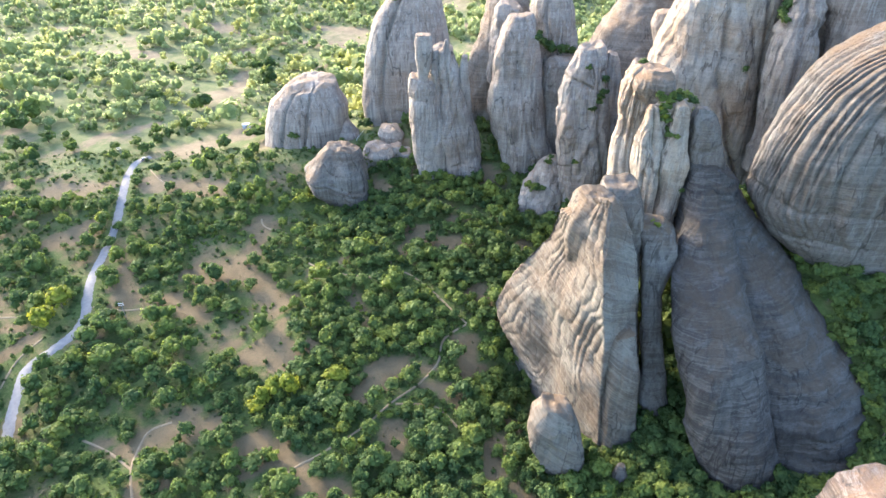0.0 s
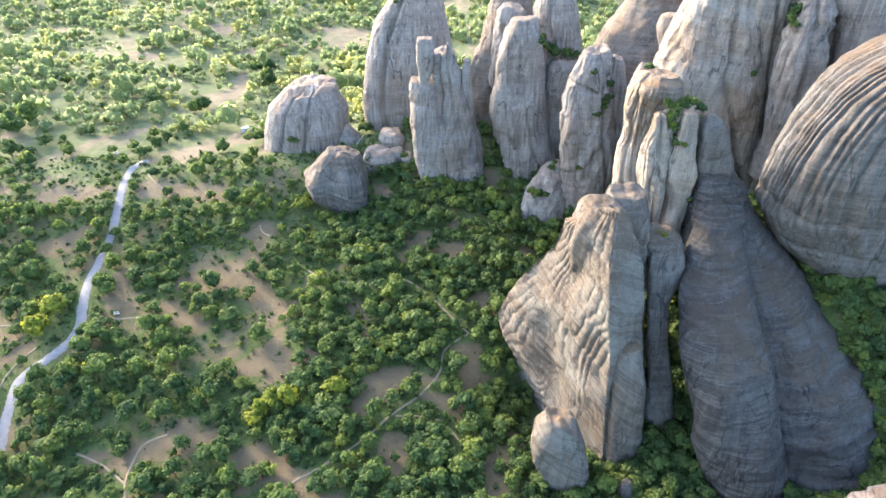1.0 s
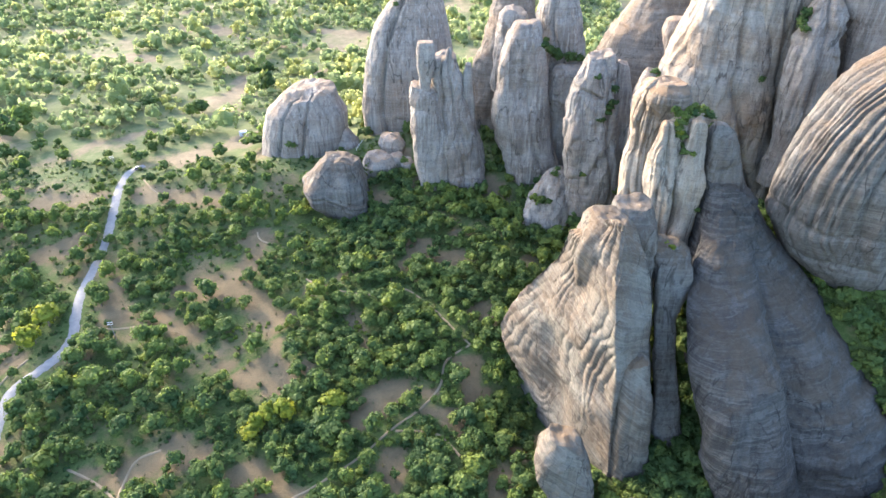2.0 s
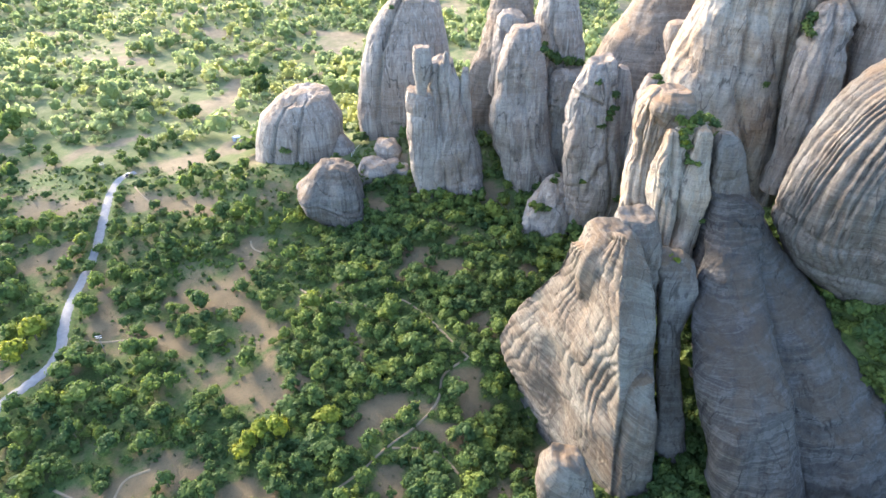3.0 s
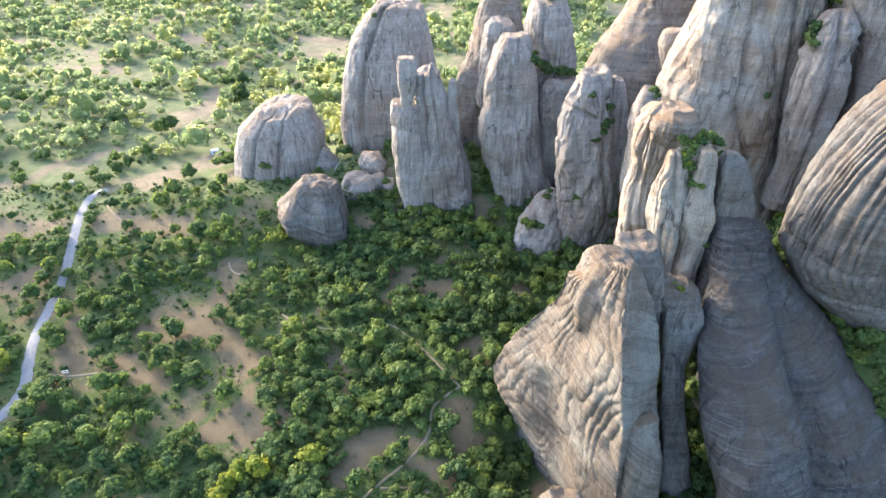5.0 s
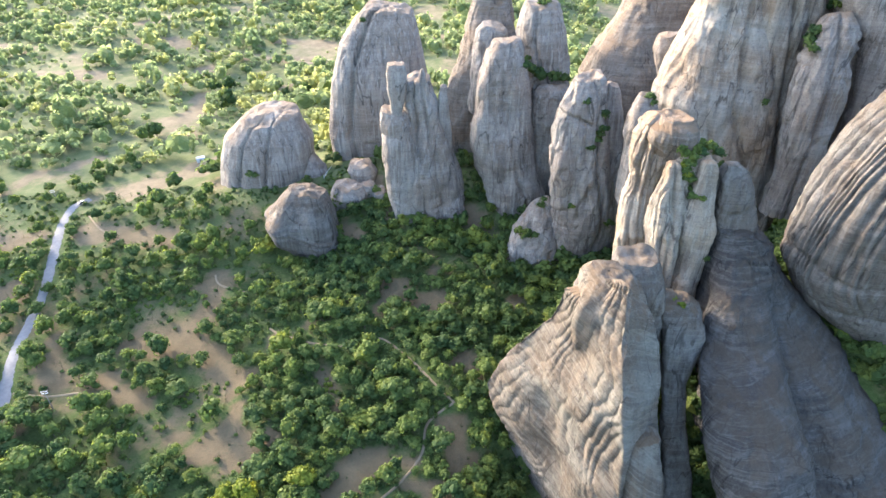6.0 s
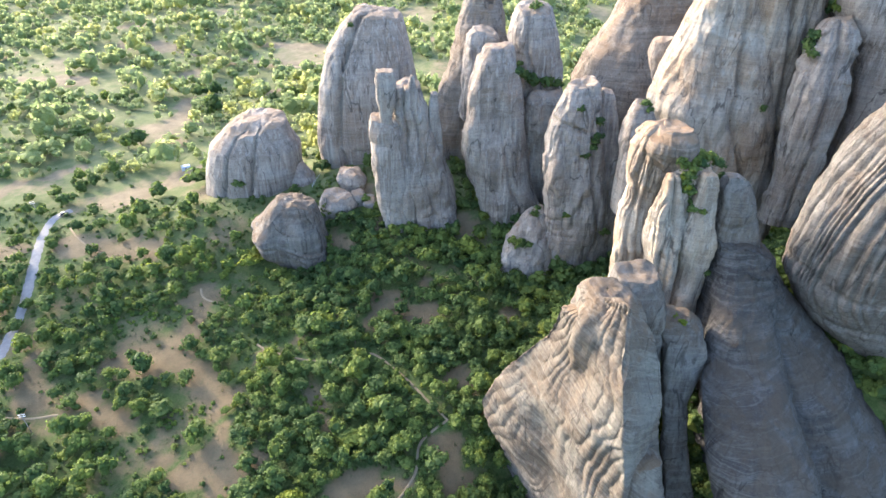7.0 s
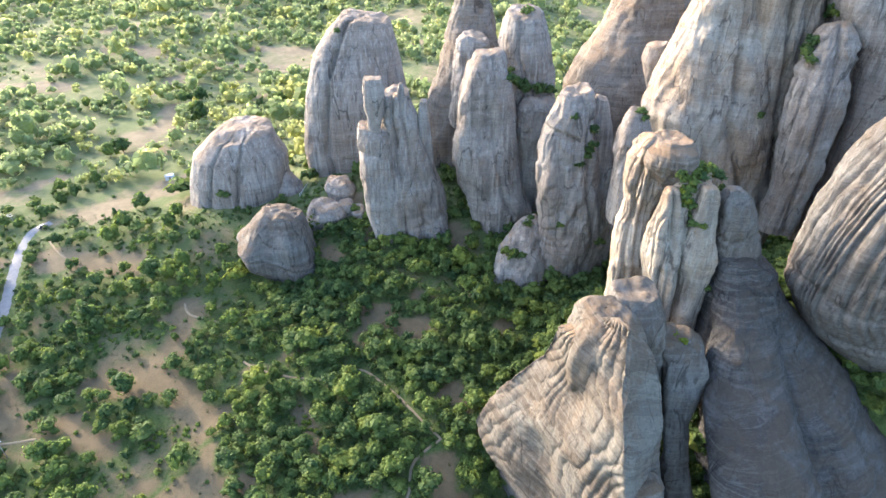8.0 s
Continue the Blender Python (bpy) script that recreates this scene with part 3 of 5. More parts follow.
rock("side_block", [(20, -52, 326, 11, 9), (33, -53, 327, 9.5, 8), (42, -56, 329, 7, 6), (48, -59, 331, 4, 4)], GREY_ROCK, 6, "lower sloping side block", parent=dome, around=80, layers=60, flute=0.3, blocks=0.4)
rock("boulder", [(15.8, -49.6, 282.0, 7.5, 6.0), (22.5, -50.9, 282.4, 10.6, 8.5), (30.6, -54.6, 283.0, 14.6, 11.5), (38.3, -56.3, 283.4, 15.2, 12.2), (46.1, -53.0, 284.0, 11.9, 9.8), (50.7, -51.0, 284.4, 8.0, 6.6)], SLATE_SHADE_ROCK, 7, "large rounded grey boulder among trees", strata=0.9, bed=6.0, dip=(0.35, 0.0), flute=0.25, around=170, layers=110, lump=0.12, square=2.7, blocks=0.45, fine=0.15, joint=7.0, rings=((33.0, 1.0),))
group("rock_spire", "tall grey rock spire with a balanced finial",
      ("rock_spire", [(22.0, 7.5, 295.0, 15.2, 10.5), (29.1, 7.1, 295.3, 15.2, 10.5), (36.1, 6.4, 295.6, 14.8, 10.2), (51.9, 4.7, 296.0, 13.6, 9.6), (67.5, 2.8, 296.5, 11.1, 8.6), (82.1, 1.0, 297.0, 8.5, 7.2), (92.0, 0.2, 297.4, 6.4, 5.4), (97.2, -0.4, 297.6, 5.0, 4.2)], GREY_ROCK, 9, "", dict(around=170, layers=150, square=2.8, flute=0.9, lump=0.08, groove=3.5, cracks=((4.35, 1.6, 0.6), (4.95, 1.2, 0.5)), blocks=0.8, joint=6.0, strata=0.25, bed=5.0, rings=((41.0, 0.9), (34.0, 0.9)))),
      ("shoulder", [(24.0, -4.6, 294.0, 8.4, 8.6), (37.3, -5.4, 294.2, 8.7, 8.6), (53.9, -7.4, 294.4, 8.6, 8.2), (69.3, -9.3, 294.6, 7.9, 7.6), (80.0, -10.3, 294.8, 7.2, 7.0), (84.6, -10.4, 294.9, 5.8, 5.6)], GREY_ROCK, 18, "lower column with a flat dark top", dict(around=130, layers=120, flute=0.5, lump=0.06, flat=0.25, square=3.0, blocks=0.5, strata=0.2, bed=5.0, rings=((76.0, 0.8),))),
      ("finial", [(86.6, -9.5, 292.5, 2.4, 2.2), (90.5, -9.1, 292.5, 3.1, 2.7), (95.3, -8.8, 292.5, 4.0, 3.4), (101.1, -9.1, 292.5, 3.7, 3.2), (106.0, -9.3, 292.5, 2.9, 2.5)], GREY_ROCK, 10, "pale balanced block", dict(around=80, layers=80, flute=0.15, lump=0.14, square=3.2, flat=0.2, blocks=0.6, joint=3.0)),
      ("tip", [(95.4, 1.3, 294.0, 2.0, 1.8), (100.0, 1.6, 294.0, 1.4, 1.3), (102.3, 1.6, 294.0, 0.8, 0.7)], GREY_ROCK, 16, "small pointed tip", dict(around=50, layers=40, flute=0.1)),
      ("horn", [(63.8, 10.8, 297.0, 4.0, 3.6), (79.6, 10.6, 297.0, 3.4, 3.0), (89.5, 10.4, 297.0, 2.5, 2.3), (93.8, 10.5, 297.0, 1.4, 1.2)], GREY_ROCK, 24, "small side horn", dict(around=60, layers=60, flute=0.2)))
rock("rock_pillar", [(32.0, 45.3, 294.7, 12.0, 9.6), (38.0, 45.0, 295.1, 12.9, 10.3), (46.0, 44.4, 295.6, 14.5, 11.6), (52.6, 40.7, 296.0, 13.0, 10.4), (62.5, 38.5, 296.5, 13.0, 10.4), (77.9, 36.4, 297.5, 13.0, 10.4), (93.3, 35.7, 298.4, 11.7, 9.4), (106.4, 35.9, 299.2, 8.4, 6.8), (109.9, 36.5, 299.4, 6.5, 5.2), (111.4, 36.7, 299.5, 4.9, 3.9)], GREY_ROCK, 11, "tall pale grey rock pillar with dark rain streaks", cracks=((4.9, 1.2, 0.6),), flute=0.4, square=2.6, lump=0.07)
rock("rock_buttress", [(41.4, 58.0, 298.3, 5.7, 4.0), (50.1, 58.4, 298.8, 7.2, 5.0), (63.9, 58.3, 299.6, 7.9, 5.5), (77.1, 58.0, 300.4, 8.4, 5.9), (89.1, 57.4, 301.1, 7.4, 5.2), (91.9, 57.4, 301.3, 5.2, 3.6)], GREY_ROCK, 12, "dark grey rock shoulder with bushes on its ledge", flute=0.9, groove=2.5, around=110, layers=100, flat=0.3)
rock("rock_knoll", [(88.0, 32.8, 319.9, 9.1, 7.3), (98.5, 32.8, 320.4, 8.2, 6.5), (105.2, 32.6, 320.8, 7.6, 6.1), (110.4, 32.7, 321.0, 6.3, 5.0), (112.2, 32.6, 321.1, 4.3, 3.5)], GREY_ROCK, 13, "small rounded grey rock knoll", around=90, layers=80)
rock("rock_pillar", [(58.3, 33.3, 340.0, 20.8, 16.6), (66.7, 32.6, 341.3, 19.8, 15.9), (82.8, 34.1, 343.7, 17.7, 14.2), (95.7, 35.4, 345.6, 14.6, 11.7), (108.1, 35.5, 347.5, 11.4, 9.2), (120.0, 34.9, 349.3, 8.2, 6.5), (133.7, 34.0, 351.3, 4.7, 3.8)], BROWN_ROCK, 15, "tall brownish rock pillar behind the others", flute=0.9, lump=0.08)
rock("rock_pillar", [(79.4, 58.6, 313.5, 12.1, 9.7), (92.9, 56.7, 314.1, 11.7, 9.4), (102.0, 54.8, 314.6, 11.5, 9.2), (111.6, 53.3, 315.1, 10.9, 8.7), (119.9, 52.6, 315.5, 8.6, 6.9), (121.7, 52.3, 315.6, 6.9, 5.5)], GREY_ROCK, 17, "flat-topped pale rock pillar with a bush on top", cracks=((4.4, 0.8, 0.5),), square=3.0, flute=0.5, lump=0.07)
group("rock_pillar", "rounded grey rock pillar with a pale cap and bushes",
      ("rock_pillar", [(32.6, 69.6, 265.8, 10.9, 8.2), (44.0, 68.9, 266.4, 13.0, 9.8), (56.9, 67.5, 267.2, 13.6, 10.2), (64.3, 66.3, 267.7, 13.3, 10.0), (74.9, 65.1, 268.3, 12.5, 9.4), (87.8, 63.8, 269.1, 11.4, 8.5), (94.3, 63.7, 269.5, 10.3, 7.7), (99.9, 64.2, 269.8, 8.3, 6.2), (104.5, 64.4, 270.1, 6.2, 4.7), (107.0, 64.0, 270.2, 4.6, 3.5)], GREY_ROCK, 19, "", dict(around=150, layers=140, flute=0.7, lump=0.08, square=2.8, blocks=1.1, joint=7.0, flat=0.35, cracks=((5.2, 1.8, 0.7),), rings=((92.0, 1.2), (52.0, 0.8)))),
      ("side_column", [(35.6, 78.7, 268.9, 6.8, 5.5), (46.8, 80.1, 269.6, 8.0, 6.4), (61.9, 79.7, 270.5, 7.1, 5.7), (80.0, 77.7, 271.6, 5.2, 4.2), (91.5, 76.6, 272.3, 4.0, 3.2), (100.4, 75.7, 272.8, 2.9, 2.3), (103.0, 75.2, 273.0, 1.9, 2.0)], GREY_ROCK, 28, "narrower side column", dict(flute=0.6, lump=0.1, blocks=1.0)))
rock("rock_outcrop", [(26.7, 48.4, 262.0, 12.1, 7.3), (34.2, 48.5, 263.9, 11.1, 6.7), (41.6, 49.1, 265.7, 9.5, 5.7), (48.8, 50.6, 267.5, 6.5, 3.9), (54.6, 51.3, 269.0, 2.7, 1.6)], GREY_ROCK, 20, "low sloping grey rock outcrop overgrown with shrubs", around=90, layers=70, flute=0.6)
rock("rock_pillar", [(54.1, 112.3, 318.0, 37.4, 26.2), (74.8, 111.5, 323.2, 35.0, 24.5), (87.2, 111.2, 326.3, 33.4, 23.4), (99.2, 112.8, 329.3, 30.0, 21.0), (110.7, 115.6, 332.1, 26.0, 18.2), (121.9, 117.4, 334.9, 22.4, 15.7), (135.0, 119.3, 338.2, 18.0, 12.6), (147.6, 119.5, 341.4, 11.0, 7.7)], BROWN_ROCK, 21, "huge brown rock tower with a sloping flank", flute=0.9, groove=6, lump=0.06)
rock("rock_knoll", [(81.5, 109.5, 290.0, 6.0, 4.8), (100.2, 106.2, 291.9, 5.8, 4.6), (110.2, 102.5, 292.9, 5.4, 4.4), (115.1, 101.6, 293.4, 3.6, 2.9)], GREY_ROCK, 22, "small grey rock knoll leaning on a tower", around=80, layers=70)
rock("rock_tooth", [(78.4, 86.4, 250.0, 10.0, 7.0), (91.1, 83.6, 251.9, 7.7, 5.4), (99.2, 82.0, 253.1, 5.0, 3.5), (105.8, 81.7, 254.1, 2.0, 1.4)], GREY_ROCK, 23, "small pointed grey rock tooth", around=80, layers=70)
group("rock_wall", "huge pale fluted rock wall with upright cracks",
      ("rock_wall", [(52.9, 133.1, 264.6, 15.1, 11.4), (68.5, 125.4, 265.9, 18.7, 14.0), (85.4, 117.4, 267.2, 21.0, 15.7), (100.8, 112.8, 268.5, 21.4, 16.0), (118.9, 113.5, 269.9, 16.3, 12.3), (128.4, 114.0, 270.7, 13.7, 10.2), (137.4, 113.9, 271.4, 11.3, 8.5), (162.0, 116.5, 274.0, 8.5, 6.5)], SUNNY_ROCK, 25, "", dict(around=180, layers=160, flute=1.3, groove=5.0, lump=0.05, square=3.2, blocks=0.9, joint=9.0, cracks=((4.85, 2.2, 0.8), (4.3, 1.0, 0.6)))),
      ("middle_column", [(59.6, 142.9, 261.2, 5.9, 4.4), (76.9, 139.5, 262.5, 7.9, 5.9), (95.0, 137.1, 264.0, 10.1, 7.5), (111.7, 135.3, 265.3, 11.1, 8.4), (127.2, 133.5, 266.6, 11.7, 8.8), (138.1, 131.2, 267.4, 11.3, 8.5), (163.0, 126.0, 270.0, 10.0, 7.0)], SUNNY_ROCK, 36, "fluted middle column", dict(around=140, layers=140, flute=1.6, groove=4.0, lump=0.07, square=3.0, blocks=1.0, cracks=((4.5, 2.4, 0.9), (5.0, 2.4, 0.9)))),
      ("back_column", [(76.4, 151.0, 262.0, 6.3, 5.0), (98.7, 146.3, 264.2, 6.5, 5.2), (121.0, 141.1, 266.5, 7.0, 5.6), (130.4, 138.9, 267.4, 6.8, 5.4), (141.1, 136.5, 268.5, 5.4, 4.3)], SUNNY_ROCK, 38, "", dict(around=90, layers=90, flute=0.7)))
rock("rock_buttress", [(73.8, 140.9, 246.3, 6.3, 5.1), (85.0, 141.3, 247.2, 7.8, 6.2), (99.7, 140.9, 248.4, 8.6, 6.9), (113.4, 140.7, 249.5, 8.9, 7.1), (124.5, 140.5, 250.4, 7.6, 6.1), (132.2, 139.8, 251.0, 5.6, 4.5), (134.2, 140.1, 251.1, 2.9, 2.3)], GREY_ROCK, 26, "tall leaning grey rock buttress with a rounded top", around=130, layers=130, flute=0.9, groove=5.0, lump=0.07, blocks=1.0, joint=8.0, cracks=((4.6, 1.2, 0.6),))
rock("rock_wall", [(65.1, 198.3, 252.0, 43.5, 21.7), (88.3, 191.3, 254.3, 39.0, 19.5), (111.3, 184.2, 256.6, 34.7, 17.4), (128.4, 177.9, 258.3, 32.7, 16.3), (139.0, 173.1, 259.4, 32.2, 16.1), (149.2, 166.1, 260.4, 26.5, 13.3)], GREY_ROCK, 27, "grey rock wall with dark hollows", around=140, layers=100, flute=1.2, groove=7)

# the near group
tower = rock("rock_tower", [(62.4, 66.7, 197.7, 6.2, 5.9), (78.6, 65.6, 198.7, 5.6, 5.3), (89.5, 64.6, 199.4, 4.9, 4.6), (96.5, 64.1, 199.8, 4.5, 4.3), (101.4, 64.6, 200.1, 3.9, 3.7), (109.4, 64.4, 200.6, 5.6, 5.4), (115.2, 65.9, 200.9, 6.1, 5.8), (118.9, 67.0, 201.1, 5.2, 5.0)], SUNNY_ROCK, 29, "sunlit buff rock tower with a rounded dark cap", around=200, layers=190, flute=1.3, groove=3.2, lump=0.1, square=3.2, blocks=1.0, joint=6.0, cracks=((4.0, 1.6, 0.7), (4.6, 1.2, 0.6)), strata=0.2, blunt=0.2)
rock("cap_block", [(108.9, 71.7, 200.0, 5.1, 4.6), (112.7, 70.6, 200.0, 6.9, 6.2), (116.9, 69.1, 200.0, 7.9, 7.1), (119.9, 68.8, 200.0, 6.6, 6.0), (121.0, 69.2, 200.0, 4.5, 4.1)], BROWN_ROCK, 30, "dark banded rounded cap", parent=tower, around=170, layers=90, flute=0.3, strata=0.9, bed=1.9, flat=0.35, blocks=0.7, square=2.7, lump=0.12, blunt=0.2)
rock("core", [(67.4, 79.6, 194.0, 9.6, 7.2), (85.9, 77.5, 194.0, 8.1, 6.0), (100.6, 75.9, 194.0, 6.5, 4.9), (109.5, 75.1, 194.0, 5.6, 4.2), (113.1, 75.1, 194.0, 4.8, 3.6)], SUNNY_ROCK, 43, "sunlit rock core with a bushy ledge", parent=tower, around=150, layers=120, flute=0.9, flat=0.3, square=3.0, blunt=0.2)
rock("buttress", [(66.6, 71.2, 188.0, 4.0, 3.8), (77.9, 69.9, 188.7, 4.7, 4.5), (86.6, 69.3, 189.2, 5.2, 4.9), (94.6, 68.8, 189.7, 5.2, 4.9), (100.0, 68.5, 190.0, 4.8, 4.6), (104.4, 68.3, 190.3, 4.1, 3.9), (108.5, 68.3, 190.5, 2.9, 2.8), (111.3, 68.2, 190.7, 1.9, 2.0)], SUNNY_ROCK, 44, "bulging sunlit buttress", parent=tower, around=150, layers=160, flute=1.0, groove=3.0, lump=0.12, square=3.0, blocks=0.9, joint=5.0, blunt=0.2, cracks=((4.9, 1.0, 0.6),))
rock("rib", [(71.4, 78.4, 186.3, 4.2, 3.8), (83.4, 78.8, 187.0, 3.6, 3.2), (88.6, 78.5, 187.3, 3.9, 3.5), (92.7, 77.8, 187.6, 4.8, 4.3), (98.6, 77.4, 187.9, 3.9, 3.5), (104.8, 77.3, 188.3, 3.2, 2.9), (110.0, 76.9, 188.6, 3.3, 3.0), (112.7, 76.5, 188.8, 2.3, 2.0)], SUNNY_ROCK, 45, "pale knobbly rib", parent=tower, around=120, layers=150, flute=0.5, lump=0.14, square=2.8, blocks=0.7, joint=4.0, blunt=0.2)
cone = rock("rock_cone", [(-49.1, 162.0, 155.0, 46.0, 42.0), (-10.7, 138.8, 160.0, 41.5, 42.0), (14.1, 125.3, 164.0, 36.0, 47.0), (30.8, 117.6, 168.0, 31.6, 43.0), (41.1, 113.6, 172.0, 28.4, 39.0), (51.1, 109.0, 176.0, 24.6, 33.0), (60.8, 104.0, 180.0, 20.4, 26.0), (70.3, 98.6, 184.0, 15.8, 16.0), (82.3, 92.4, 187.0, 10.2, 12.0), (90.1, 90.5, 189.0, 7.4, 8.0)], SHADED_ROCK, 31, "grey rock cone with curved bedding ridges, darkened to look shaded", around=270, layers=210, flute=0.35, groove=5.0, radial=52.0, rib=0.7, strata=1.9, dip=(-0.12, 0.06), bed=3.4, lump=0.05, blocks=0.7, joint=8.0, square=2.1)
rock("front_rib", [(-4.6, 106.6, 125.5, 13.5, 10.4), (8.6, 100.6, 127.5, 13.9, 10.7), (26.9, 93.6, 131.5, 13.8, 11.0), (44.1, 88.6, 137.5, 13.4, 10.7), (55.4, 86.2, 143.5, 12.8, 10.3), (61.0, 86.4, 150.5, 12.0, 9.8), (66.1, 86.8, 158.5, 11.4, 9.5), (70.1, 88.2, 168.0, 10.6, 9.1), (76.8, 88.8, 174.0, 9.0, 8.1), (84.0, 89.2, 181.0, 7.2, 6.6), (92.0, 89.0, 187.0, 5.4, 5.0)], SHADED_ROCK, 48, "broad smooth front rib", parent=cone, around=170, layers=190, flute=0.5, strata=0.35, dip=(-0.45, -0.1), bed=3.2, lump=0.06, blocks=0.6, joint=8.0, flat=0.3, blunt=0.2, square=2.0)
rock("summit_block", [(72.7, 96.9, 190.0, 12.0, 9.6), (91.2, 90.1, 190.0, 7.4, 5.9), (100.5, 87.9, 190.0, 6.1, 4.8), (107.5, 85.8, 190.0, 4.8, 3.8), (111.2, 84.6, 190.0, 2.4, 1.9)], SLATE_SHADE_ROCK, 32, "rounded pale summit block", parent=cone, around=110, layers=90, flute=0.4, strata=0.6, square=3.0, flat=0.35, rings=((100.0, 1.0),))
FIN_TIP = [(-22, 38, 172), (-6, 34, 174.5), (2, 31.5, 178), (6, 28.6, 181), (14, 27.2, 182.5), (19, 24.6, 185.5), (26.5, 21.2, 188), (32, 19.6, 188), (43.8, 23.6, 185.5), (58.4, 29.4, 181.5), (71, 36.0, 177), (85.1, 38.2, 173), (91, 42.5, 170), (94.5, 45.0, 168)]
FIN_CORNER = [(-22, 57.5, 136), (10.4, 54.2, 138), (32.9, 52, 139), (49.8, 51, 140), (64.9, 49, 143), (77.8, 47.8, 147), (90.1, 49.2, 154), (94.5, 50.0, 158)]
FIN_SIDE = [(-22, 75, 150), (-10, 73.2, 150), (27.6, 66.9, 151), (47.4, 65.1, 153), (64.2, 63.8, 156), (79.1, 60.4, 160), (85.9, 57.7, 163), (94.5, 52.6, 167)]
fin = tagged(new("rock_fin", fin_mesh("rock_fin", FIN_TIP, FIN_CORNER, FIN_SIDE, RIBBED_ROCK, 33)), "sunlit buff rock fin with slanting ribs and fluted edge", "rock")
rock("front_column", [(-18.3, 64.5, 143.0, 7.6, 6.6), (5.0, 61.5, 143.0, 7.4, 6.4), (24.1, 60.0, 143.5, 6.6, 6.0), (40.2, 58.6, 145.0, 5.8, 5.6), (48.0, 58.0, 146.5, 5.2, 4.8), (52.0, 58.0, 147.5, 4.0, 3.4)], RIBBED_ROCK, 46, "upright corner column", parent=fin, around=120, layers=110, flute=0.5, groove=3.5, strata=0.2, blocks=0.5, rings=((44.0, 1.2),))
rock("summit_block", [(72.6, 50.7, 170.0, 10.0, 10.0), (82.6, 49.5, 170.0, 9.2, 9.2), (88.0, 49.1, 170.0, 7.6, 7.6), (90.9, 48.3, 170.0, 3.6, 3.6)], RIBBED_ROCK, 47, "broken summit block", parent=fin, around=90, layers=50, flute=0.3, strata=0.3, blocks=0.5, lump=0.14)
rock("rock_column", [(11.4, 69.1, 158.0, 4.2, 3.8), (53.0, 64.2, 167.2, 3.9, 3.5), (71.7, 61.6, 171.3, 4.4, 3.9), (83.5, 58.7, 173.9, 5.9, 5.4), (88.2, 57.8, 174.9, 6.3, 5.6), (91.4, 57.3, 175.6, 4.6, 4.1)], SLATE_SHADE_ROCK, 34, "slender grey rock column with a rounded cap", around=90, layers=120, strata=0.25, flute=0.3)
rock("rock_column", [(-11.6, 80.1, 140.0, 6.4, 5.1), (15.0, 76.2, 149.3, 4.9, 3.9), (36.0, 73.1, 156.7, 3.8, 3.0), (55.9, 70.9, 163.6, 3.5, 2.8), (63.6, 71.7, 166.3, 5.3, 4.3), (71.0, 71.4, 168.9, 6.5, 5.2), (76.9, 70.6, 171.0, 6.3, 5.0), (79.5, 69.2, 171.9, 3.2, 2.5)], SLATE_SHADE_ROCK, 35, "slender dark rock column with rusty grassy top", around=90, layers=120, strata=0.2, flute=0.3)
rock("rock_ridge", [(59.4, 169.0, 182.0, 40.9, 22.0), (71.4, 160.4, 182.2, 48.1, 22.0), (83.8, 153.6, 182.5, 49.7, 22.0), (93.4, 152.0, 182.7, 47.8, 22.0), (103.5, 150.1, 182.9, 44.1, 22.0), (113.1, 149.1, 183.1, 39.9, 22.0), (122.1, 148.9, 183.3, 35.1, 22.0), (130.1, 150.5, 183.4, 29.3, 22.0), (136.3, 154.6, 183.5, 21.7, 22.0), (140.5, 158.3, 183.6, 15.5, 22.0)], SLATE_SHADE_ROCK, 37, "great grey whaleback rock with deep running flutes", around=380, layers=130, flute=0.4, radial=10.5, rib=2.8, rib_low=66.0, strata=0.25, bed=5.0, square=2.3, lump=0.03, blocks=0.35, joint=8.0, blunt=0.0, rings=((84.0, 0.8), (72.0, 0.8)))
rock("boulder", [(-3.7, 43.5, 130.0, 5.5, 4.9), (4.8, 41.7, 130.9, 6.3, 5.7), (18.3, 38.1, 132.2, 7.7, 6.9), (28.5, 36.1, 133.2, 7.0, 6.3), (34.4, 36.2, 133.8, 3.8, 3.4)], RIBBED_ROCK, 39, "grey boulder with a tan layered top", around=110, layers=90, strata=0.3, flute=0.3)
rock("rock_pinnacle", [(-4.4, 61.8, 126.0, 2.9, 2.7), (8.6, 59.5, 126.0, 2.3, 2.0), (13.2, 58.9, 126.0, 0.9, 0.8)], SLATE_SHADE_ROCK, 40, "small grey rock pinnacle among trees", around=60, layers=50)
rock("rock_outcrop", [(12.1, 128.4, 92.0, 20.3, 16.2), (31.9, 120.9, 94.0, 16.5, 13.2), (42.4, 117.5, 95.0, 12.6, 10.1), (45.9, 117.8, 95.4, 8.1, 6.5)], WARM_ROCK, 41, "sunlit tan rounded rock outcrop", around=160, layers=110, lump=0.2)


# ---- trees and shrubs ----
def in_rock(x, y, margin=0.0):
    z = float(ground_height(x, y))
    for rows in ROCK_FEET:
        cx, cy, rx, ry = (np.interp(z + 2, rows[:, 0], rows[:, k]) for k in range(1, 5))
        if rows[-1, 0] > z and ((x - cx) / (rx + margin)) ** 2 + ((y - cy) / (ry + margin)) ** 2 < 1:
            return True
    return False


ICO = bmesh.new()
bmesh.ops.create_icosphere(ICO, subdivisions=1, radius=1)
ICO_POINTS = np.array([v.co for v in ICO.verts])
ICO_FACES = np.array([[v.index for v in f.verts] for f in ICO.faces])
ICO.free()


